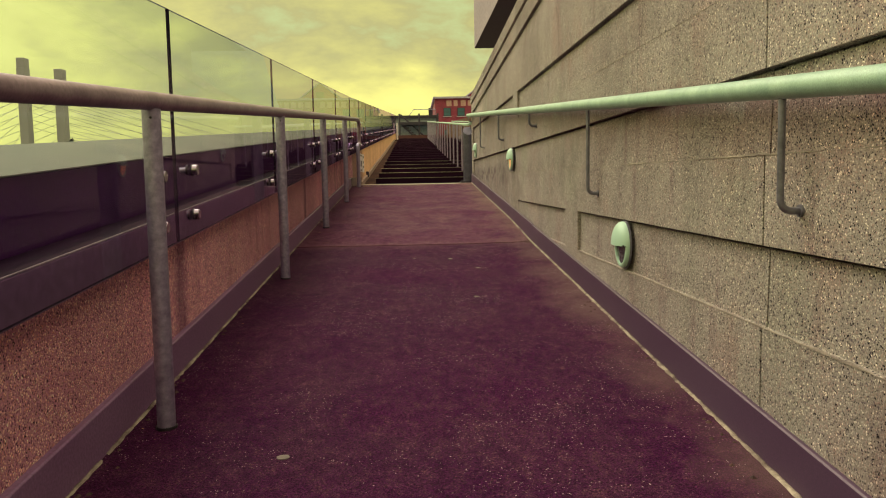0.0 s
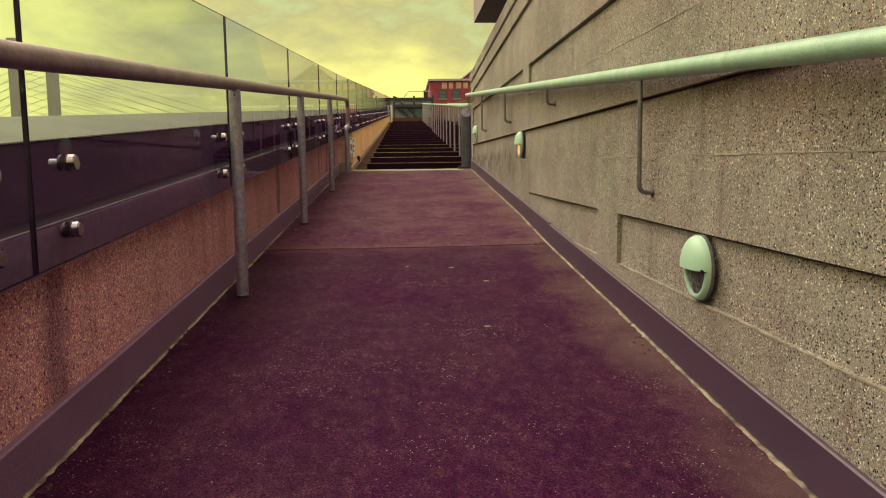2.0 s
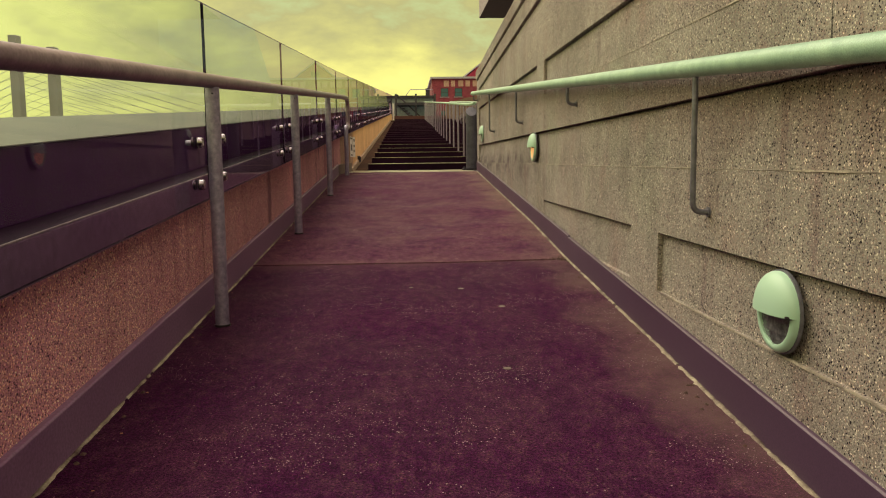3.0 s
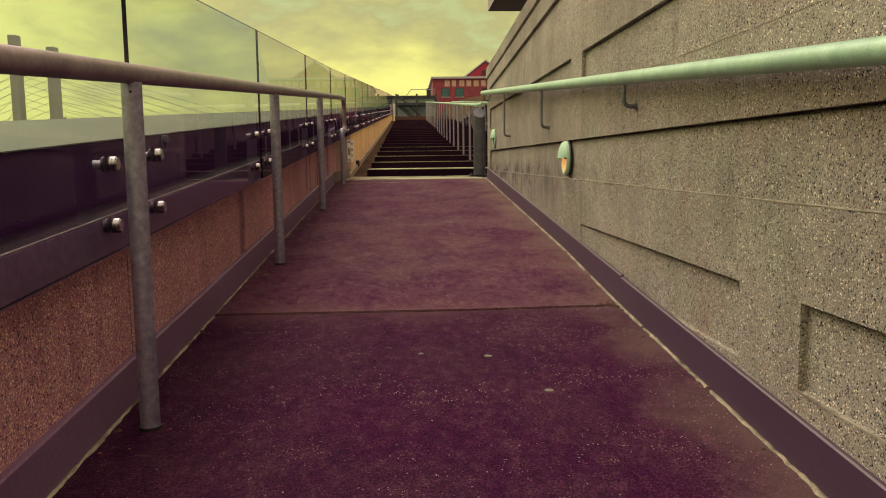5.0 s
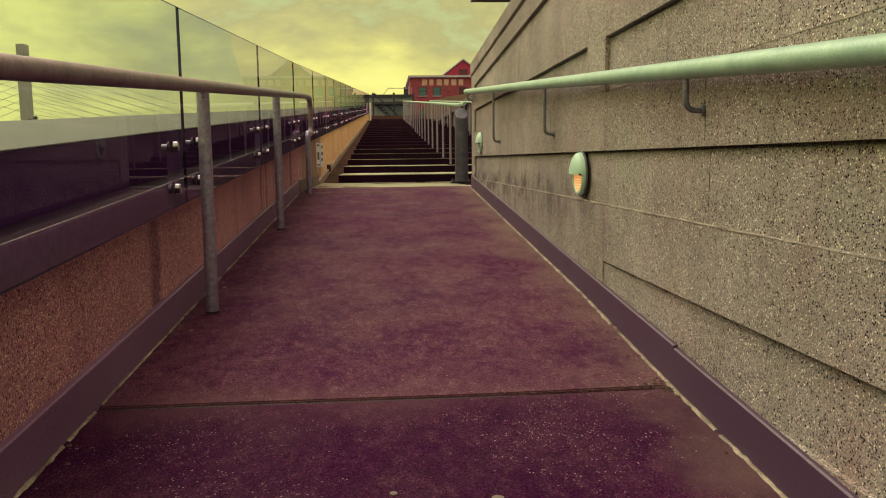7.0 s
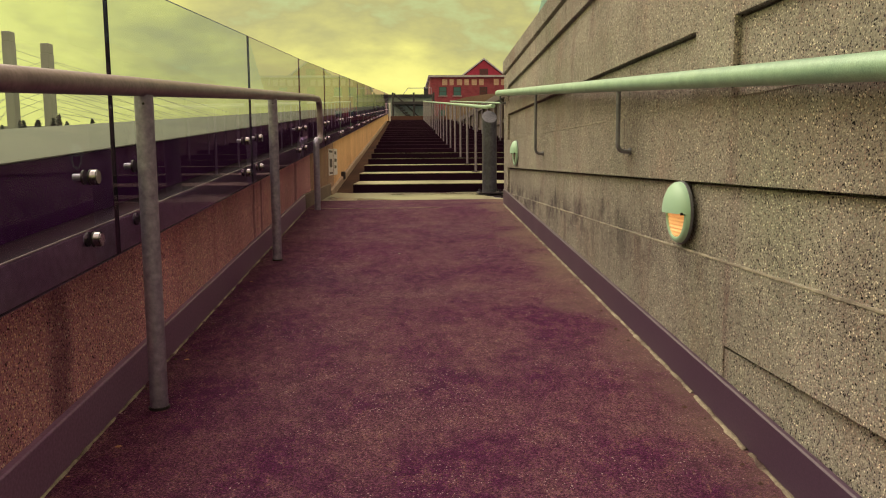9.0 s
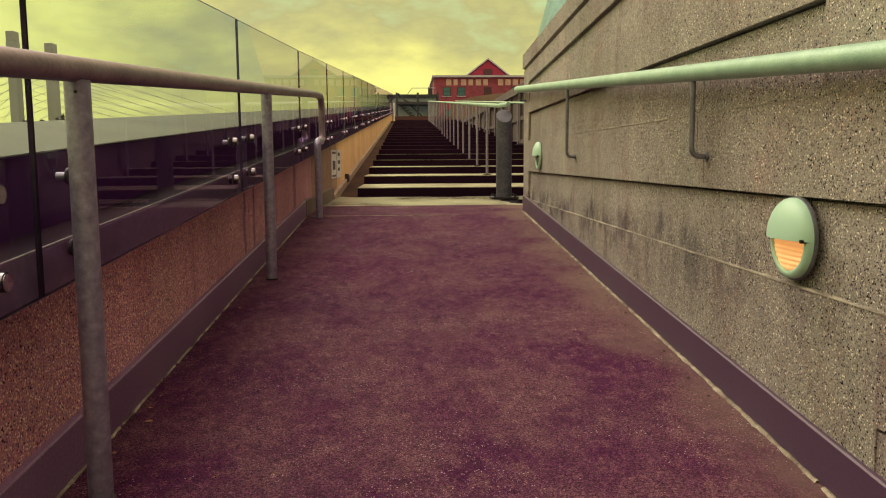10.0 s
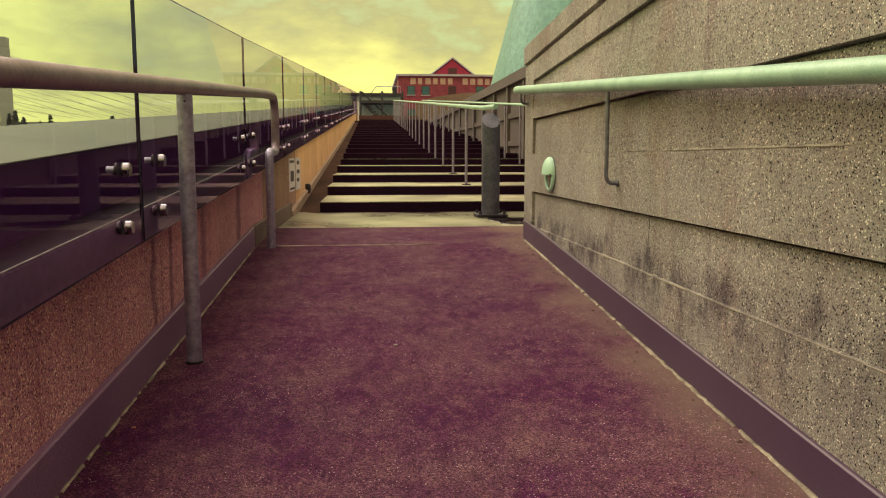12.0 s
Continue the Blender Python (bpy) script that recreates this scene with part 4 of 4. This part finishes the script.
M["puddle"] = material("still_water", (0.025, 0.016, 0.022), 0.04, 0.0, 0.6)
bm = bmesh.new()
pr = random.Random(31)
rim = []
for k in range(28):
    a = 2 * math.pi * k / 28
    q = 1 + 0.22 * math.sin(3 * a + 1) + pr.uniform(-0.08, 0.08)
    rim.append(bm.verts.new((0.24 * q * math.cos(a), 0.34 * q * math.sin(a), 0.0025)))
low = [bm.verts.new((v.co.x * 1.02, v.co.y * 1.02, -0.003)) for v in rim]
bm.faces.new(rim)
for k in range(28):
    bm.faces.new((rim[k], low[k], low[(k + 1) % 28], rim[(k + 1) % 28]))
pud = tagged(mesh_object("puddle", bm, M["puddle"]), "small dark puddle on the landing beside the bollard", "puddle")
pud.location = (1.15, 12.78, 0.8235)


def tread_z(y):
    return LANDING + RISER * (math.floor((y - STAIR_Y) / TREAD) + 1) if y > STAIR_Y else LANDING


def stair_railing(x, y0, y1, step, lead, label):
    t = thing("stair_railing", label, "railing", (x, y0, LANDING), "stair railings")
    h = 0.92
    slope = RISER / TREAD

    def rz(y):
        return h + 0.10 + max(0.0, y - STAIR_Y) * slope
    bm = bmesh.new()
    pts = [(0, lead - y0, rz(lead) - 0.02)] + [(0, y - y0, rz(y)) for y in np.arange(max(STAIR_Y, lead) + 0.3, y1, 2.0)]
    tube(bm, pts, 0.024, 12)
    part("rail", bm, M["galv_green"], t, "pale pipe rail", True)
    y = y0
    while y < y1:
        bm = bmesh.new()
        b = tread_z(y) - LANDING
        tube(bm, [(0, y - y0, b - 0.02), (0, y - y0, rz(y) - 0.02)], 0.017, 12)
        part("post", bm, M["galv"], t, "round grey post", True)
        bm = bmesh.new()
        tube(bm, [(0, y - y0, b - 0.01), (0, y - y0, b + 0.012)], 0.055, 12)
        part("flange", bm, M["dark_steel"], t)
        y += step
    return t


stair_railing(1.05, 15.5, TOP_Y, 1.5, 13.3, "pale steel pipe railing with many posts climbing the steps")
stair_railing(2.42, 14.7, TOP_Y, 1.5, 13.3, "steel pipe railing beside the retaining wall")

# ---- retaining wall on the far side of the steps ----
ret = thing("wall_retaining", "brown concrete retaining wall with recessed panels beside the steps", "wall", kind="structure")


def ret_z(y):
    return 2.93 + 0.008 * (y - 20.25)


bm = bmesh.new()
prism(bm, [(2.7, -4.0), (3.1, -4.0), (3.1, 0.0), (2.7, 0.0)], 8.0, 50.0, ret_z(8), ret_z(50))
part("wall", bm, M["brown_concrete"], ret)
for k in range(22):
    y = 11.5 + k * 1.7
    bm = bmesh.new()
    prism(bm, [(2.64, -3.0), (2.71, -3.0), (2.71, -0.161), (2.64, -0.161)], y, y + 0.16, ret_z(y), ret_z(y + 0.16))
    part("rib", bm, M["brown_concrete"], ret, "upright rib")
for dz in (-0.70, -1.24, -1.78, -2.32):
    bm = bmesh.new()
    prism(bm, [(2.655, dz - 0.10), (2.71, dz - 0.10), (2.71, dz), (2.655, dz)], 11.5, 49.0, ret_z(11.5), ret_z(49.0))
    part("band", bm, M["brown_concrete"], ret, "level band between panels")
bm = bmesh.new()
prism(bm, [(2.60, -0.16), (3.14, -0.16), (3.14, 0.03), (2.60, 0.03)], 8.0, 50.0, ret_z(8), ret_z(50))
part("coping", bm, M["brown_concrete"], ret)
bm = bmesh.new()
outline = [(2.6, 0.5), (2.6, 4.22), (3.1, 4.52), (3.9, 4.72), (5.2, 4.9), (12.0, 5.3), (12.0, 0.5)]
fa = [bm.verts.new((x, 52.0, z + 0.25)) for x, z in outline]
fb = [bm.verts.new((x, 53.0, z + 0.25)) for x, z in outline]
bm.faces.new(fa)
bm.faces.new(fb[::-1])
for i in range(len(fa)):
    j = (i + 1) % len(fa)
    bm.faces.new((fa[i], fb[i], fb[j], fa[j]))
tagged(mesh_object("wall_upper", bm, M["tan_concrete"]), "pale brown concrete wall with a rising top above the steps", "wall", kind="structure")
bm = bmesh.new()
box(bm, -0.9, 2.6, 51.0, 51.4, TOP_Z - 0.3, TOP_Z + 0.55)
tagged(mesh_object("wall_terrace", bm, M["terrace_brown"]), "low red-brown wall across the top of the steps", "wall", kind="structure")
mark = thing("marker_post", "slim white post at the top of the steps", "post", (-0.70, 46.5, TOP_Z))
bm = bmesh.new()
tube(bm, [(0, 0, -0.02), (0, 0, 0.95)], 0.05, 10)
part("shaft", bm, M["paper"], mark)
bm = bmesh.new()
tube(bm, [(0, 0, 0.95), (0, 0, 1.0)], 0.06, 10)
part("cap", bm, M["paper"], mark)

# ---- signs and box on the low wall ----


def notice(y0, y1, z0, z1, bars, label):
    t = thing("notice", label, "sign", (WALL_L, (y0 + y1) / 2, z0), "wall notices")
    w, h = y1 - y0, z1 - z0
    bm = bmesh.new()
    box(bm, 0.0005, 0.006, -w / 2, w / 2, 0, h, 0.001)
    part("plate", bm, M["paper"], t)
    for a, b, c, d in bars:
        bm = bmesh.new()
        box(bm, 0.0055, 0.0072, -w / 2 + a * w, -w / 2 + b * w, c * h, d * h)
        part("bar", bm, M["ink"], t, "dark printed bar")


notice(13.36, 13.88, 1.05, 1.36, [(0.1, 0.9, 0.86, 0.94), (0.2, 0.8, 0.30, 0.62), (0.1, 0.9, 0.05, 0.12)], "white notice with dark bars on the low wall")
notice(13.98, 14.50, 1.045, 1.37, [(0.25, 0.75, 0.78, 0.9), (0.2, 0.8, 0.5, 0.62), (0.2, 0.7, 0.25, 0.36)], "white notice with a column of marks on the low wall")
jb = thing("junction_box", "small dark outlet box at the foot of the low wall", "outlet box", (WALL_L, 15.2, 0.96))
bm = bmesh.new()
box(bm, 0, 0.05, -0.06, 0.06, 0, 0.11, 0.006)
part("body", bm, M["dark_steel"], jb)
bm = bmesh.new()
box(bm, 0.0495, 0.056, -0.05, 0.05, 0.01, 0.10, 0.003)
part("cover", bm, M["dark_steel"], jb)

# ---- far buildings ----
by = 130.0
mill = thing("brick_building", "red brick mill building with faded painted band and gabled rooftop", "building", (4.4, by, 0))


def brick_block(x0, x1, y0, y1, z0, z1):
    bm = bmesh.new()
    box(bm, x0, x1, y0, y1, z0, z1)
    return bm


part("wall", brick_block(0, 46, 0, 26, -7, 14.2), M["brick"], mill)
part("cornice", brick_block(-0.3, 46.3, -0.4, 26.2, 14.2, 14.5), M["far_concrete"], mill, "pale roof edge")
# painted band: plain marks in place of the faded lettering
for i, w in enumerate((0.9, 0.7, 0.9, 0.8, 0.9, 0.8, 0, 0.9, 0.9, 0.9, 0.8, 0.3, 0, 1.1, 0.4, 0.7, 0.7, 0.4, 0.9, 0.9)):
    if w:
        part("painted_block", brick_block(1.9 + i * 1.18, 1.9 + i * 1.18 + w * 0.92, -0.06, 0.02, 12.95, 13.9), M["pale_letter"], mill, "faded pale painted mark")
for row, z in enumerate((12.0, 8.4, 4.8)):
    for x in (2.0, 4.3, 8.5, 12.9, 17.3, 21.7, 26.1, 30.5):
        glazing = M["shutter"] if x in (8.5, 17.3) else M["window"]
        w = part("window", brick_block(x - 0.62, x + 0.62, -0.06, 0.05, z - 0.68, z + 0.68), M["dark_steel"], mill, "dark window frame")
        part("pane", brick_block(x - 0.53, x + 0.53, -0.10, -0.05, z + 0.04, z + 0.60), glazing, w)
        part("pane", brick_block(x - 0.53, x + 0.53, -0.10, -0.05, z - 0.60, z - 0.04), glazing, w)
        part("sill", brick_block(x - 0.74, x + 0.74, -0.14, 0.03, z - 0.80, z - 0.69), M["far_concrete"], w)
gx0, gx1, gz0, gz1 = 5.85, 12.1, 14.75, 17.35
bm = bmesh.new()
a = [bm.verts.new(p) for p in ((gx0, 4, 13), (gx1, 4, 13), (gx1, 4, gz0 + 0.2), ((gx0 + gx1) / 2, 4, gz1), (gx0, 4, gz0 + 0.2))]
b = [bm.verts.new(v.co + Vector((0, 18, 0))) for v in a]
bm.faces.new(a)
bm.faces.new(b[::-1])
for i in range(5):
    bm.faces.new((a[i], b[i], b[(i + 1) % 5], a[(i + 1) % 5]))
part("gable", bm, M["red_paint"], mill, "red gabled penthouse")
bm = bmesh.new()
mx = (gx0 + gx1) / 2
for sd, e in ((gx0 - 0.5, mx), (gx1 + 0.5, mx)):
    p = [bm.verts.new(q) for q in ((sd, 3.7, gz0 - 0.02), (e, 3.7, gz1 + 0.12), (e, 22, gz1 + 0.12), (sd, 22, gz0 - 0.02))]
    q = [bm.verts.new(v.co + Vector((0, 0, 0.24))) for v in p]
    bm.faces.new(p)
    bm.faces.new(q[::-1])
    for i in range(4):
        bm.faces.new((p[i], q[i], q[(i + 1) % 4], p[(i + 1) % 4]))
part("roof", bm, M["far_concrete"], mill, "pale roof edges")
part("window", brick_block(mx - 0.7, mx + 0.7, 3.85, 4.05, 15.0, 15.95), M["shutter"], mill, "dark red boarded window")

annex = thing("steel_building", "slate-grey clad building with outside steel stairs", "building", (-6.0, 78.0, 0))
part("wall", brick_block(4.3, 8.7, 0, 10, -7, 7.0), M["slate"], annex)
part("roof", brick_block(4.2, 8.9, -0.3, 10.2, 7.0, 7.25), M["dark_steel"], annex, "dark flat roof edge")
part("gallery", brick_block(5.0, 8.9, -2.3, -0.02, 6.2, 6.45), M["dark_steel"], annex, "dark steel gallery")
for k in range(14):
    f = k / 13
    part("tread", brick_block(5.3 + 3.0 * f, 5.75 + 3.0 * f, -2.0, -0.8, 6.2 - 2.9 * f - 0.1, 6.2 - 2.9 * f), M["dark_steel"], annex)
for z in (0.0, 0.9):
    bm = bmesh.new()
    tube(bm, [(5.2, -2.05, 6.3 + z), (8.6, -2.05, 3.1 + z)], 0.07, 6)
    part("stair_rail", bm, M["dark_steel"], annex)
for x in (5.1, 7.0, 8.8):
    bm = bmesh.new()
    tube(bm, [(x, -2.2, -7), (x, -2.2, 7.25)], 0.09, 6)
    part("column", bm, M["dark_steel"], annex)
bm = bmesh.new()
tube(bm, [(6.0, 0, 7.2), (6.5, 0, 7.85), (8.7, 0, 7.85), (8.7, 0, 7.2)], 0.035, 6)
part("roof_rail", bm, M["galv"], annex)
part("roof_unit", brick_block(8.0, 8.4, 0.5, 1.0, 7.2, 8.0), M["dark_steel"], annex)

# glass-clad cone
cone = thing("glass_cone", "tall leaning cone clad in diamond-shaped steel tiles", "tower", (18.0, 62.0, -7))
apex, rad = Vector((-1.9, 0, 39)), 13.0
n_u, n_v = 48, 46


def cone_pt(u, v):
    c = Vector((0, 0, 0)).lerp(apex, v)
    r = rad * (1 - v) + 0.6 * v
    return c + Vector((r * math.cos(u), r * math.sin(u), 0))


bm = bmesh.new()
for j in range(n_v):
    for i in range(n_u):
        du = 2 * math.pi / n_u
        u = (i + 0.5 * (j % 2)) * du
        quad = [(u, (j - 1) / n_v), (u + du / 2, j / n_v), (u, (j + 1) / n_v), (u - du / 2, j / n_v)]
        if j == 0:
            continue
        c = sum((cone_pt(*q) for q in quad), Vector()) / 4
        out = Vector((c.x, c.y, 3)).normalized() * 0.05
        bm.faces.new([bm.verts.new(c + (cone_pt(*q) - c) * 0.985 + out) for q in quad])
M["tile_joint"] = surface("tile_joint", (0.08, 0.16, 0.16), (0.10, 0.20, 0.20), 0.4, 0.5, grain=3, bump=0.02)
M["tile"] = surface("steel_tile", (0.13, 0.28, 0.27), (0.18, 0.36, 0.34), 0.4, 0.45, metal=0.2, grain=3, bump=0.02)
tl = part("cladding", bm, M["tile"], cone, "green-grey diamond tiles")
tl["kind"] = "stuff"
bm = bmesh.new()
ra = [bm.verts.new(cone_pt(2 * math.pi * k / 48, 0)) for k in range(48)]
rb = [bm.verts.new(cone_pt(2 * math.pi * k / 48, 1)) for k in range(48)]
for k in range(48):
    bm.faces.new((ra[k], ra[(k + 1) % 48], rb[(k + 1) % 48], rb[k]))
bm.faces.new(rb)
part("shell", bm, M["tile_joint"], cone, "dark joints between tiles")

# overhanging roof corner above the wall
over = thing("roof_overhang", "projecting upper storey with pale fascia and dark soffit", "building", (1.15, 13.45, 3.11))
bm = bmesh.new()
box(bm, 0, 7, -9.5, 0, 0.0, 3.2)
for f in bm.faces:
    f.material_index = 1 if f.normal.z < -0.5 else 0
part("fascia", bm, [M["fascia"], M["soffit"]], over)
part("wall", brick_block(0.75, 6.8, -9.3, -0.6, -3.2, 0.0), M["far_concrete"], over)

# ---- far bridge ----
bd = 420.0
bridge = thing("cable_stayed_bridge", "pale cable-stayed bridge with two concrete towers", "bridge", (0, bd, 0))
for x, top, w in ((-200.6, 67.5, 4.4), (-181.8, 61.5, 4.4)):
    bm = bmesh.new()
    box(bm, x - w / 2, x + w / 2, -3, 3, -8, top - 5, 0.4)
    part("tower", bm, M["bridge"], bridge, "pale concrete tower leg")
    bm = bmesh.new()
    box(bm, x - w / 2 + 0.1, x + w / 2 - 0.1, -2.8, 2.8, top - 5, top, 0.3)
    part("tower_head", bm, M["bridge"], bridge, "darker tower head")
    for k in range(8):
        for s, reach in ((1, 9.0), (-1, 9.0)):
            bm = bmesh.new()
            tube(bm, [(x, 0, top - 8 - k * 3.8), (x + s * reach * (11 - 1.3 * k), 30 + s * 10, 24.0)], 0.11, 5)
            part("cable", bm, M["cable"], bridge)
bm = bmesh.new()
box(bm, -420, -60, 24, 36, 18.5, 21.0)
part("deck", bm, M["bridge"], bridge, "long pale deck")


bm = bmesh.new()
prism(bm, [(-700, -8), (-690, 13), (-40, 14.2), (-20, -8)], 390, 470)
tagged(mesh_object("far_bank", bm, M["leaf"]), "dark wooded far bank of the waterway", "bank", kind="structure")


def conifer(x, y, z, h, seed):
    t = thing("conifer", "distant dark conifer on the far bank", "tree", (x, y, z), "far trees")
    rnd = random.Random(seed)
    bm = bmesh.new()
    tube(bm, [(0, 0, 0), (0, 0, h * 0.5), (0, 0, h)], h * 0.02, 6)
    part("trunk", bm, M["bark"], t)
    bm = bmesh.new()
    for k in range(170):
        f = rnd.random() ** 0.7
        zz = h * (0.12 + 0.88 * f)
        a = rnd.uniform(0, 6.283)
        rr = h * 0.24 * (1.04 - f) * rnd.uniform(0.4, 1.1)
        c = Vector((rr * math.cos(a), rr * math.sin(a), zz))
        s = h * 0.06 * rnd.uniform(0.6, 1.2)
        vs = [bm.verts.new(c + Vector((rnd.gauss(0, s), rnd.gauss(0, s), rnd.gauss(-s * 0.3, s * 0.6)))) for _ in range(4)]
        for f3 in ((0, 1, 2), (0, 2, 3), (0, 3, 1), (1, 3, 2)):
            bm.faces.new([vs[i] for i in f3])
    part("crown", bm, M["leaf"], t)


rnd = random.Random(11)
for k in range(16):
    conifer(-186 + rnd.uniform(-16, 60) if k > 4 else -186 + k * 3.2, 400 + rnd.uniform(-10, 10), 14, rnd.uniform(5, 10), k)

# ---- grit, pebbles and litter on the ramp ----


def scatter(name, count, seed, mat, size, place, label, flat=0.45):
    rnd = random.Random(seed)
    bm = bmesh.new()
    for _ in range(count):
        x, y = place(rnd)
        s = size * rnd.uniform(0.4, 1.3)
        z = floor_z(y) + lean(x, y) + s * flat * 0.3
        vs = []
        k = rnd.choice((5, 6))
        for i in range(k):
            a = 6.283 * i / k + rnd.uniform(-0.3, 0.3)
            vs.append(bm.verts.new((x + s * math.cos(a) * rnd.uniform(0.7, 1.1), y + s * math.sin(a) * rnd.uniform(0.7, 1.1), z - s * flat * 0.4)))
        tp = bm.verts.new((x, y, z + s * flat))
        for i in range(k):
            bm.faces.new((vs[i], vs[(i + 1) % k], tp))
    return tagged(mesh_object(name, bm, mat), label, "debris", kind="stuff")


scatter("pebbles", 420, 2, M["pebble"], 0.0024, lambda r: (r.uniform(-0.7, 0.8), r.uniform(0.6, 11)), "fine pale grit scattered on the ramp")
scatter("litter", 150, 5, M["dirt"], 0.009, lambda r: (r.choice((WALL_L + 0.035 + abs(r.gauss(0, 0.03)), WALL_R - 0.035 - abs(r.gauss(0, 0.03)))), r.uniform(0.6, 11)), "dark leaf litter along the skirting")
scatter("joint_debris", 46, 21, M["dirt"], 0.008, lambda r: (0.855 + r.gauss(0, 0.012), 5.585 + r.gauss(0, 0.035)), "clump of dark leaf litter at the end of the cross joint")
scatter("joint_grit", 130, 22, M["dirt"], 0.005, lambda r: (r.uniform(-0.7, 0.85), 5.588 + r.gauss(0, 0.007)), "dark grit along the cross joint")
scatter("dry_leaves", 26, 23, M["leaf_dry"], 0.009, lambda r: (WALL_L + 0.03 + abs(r.gauss(0, 0.05)), r.uniform(1.0, 10.8)), "small dry orange leaf scraps beside the skirting", 0.2)
M["gum"] = surface("trodden_gum", (0.13, 0.11, 0.10), (0.21, 0.18, 0.15), 40, 0.7, grain=90, bump=0.1)
for x, y, wide in ((-0.346, 2.0, 0.017), (0.326, 3.86, 0.013), (0.254, 4.976, 0.014), (0.403, 4.636, 0.014), (0.023, 5.017, 0.009), (-0.016, 9.0, 0.009)):
    bm = bmesh.new()
    tube(bm, [(0, 0, -0.002), (0, 0, 0.0016)], wide, 14)
    g = tagged(mesh_object("gum_spot", bm, M["gum"]), "flattened pale gum spot on the ramp", "gum spot", "gum spots")
    g.location = (x, y, floor_z(y) + lean(x, y))
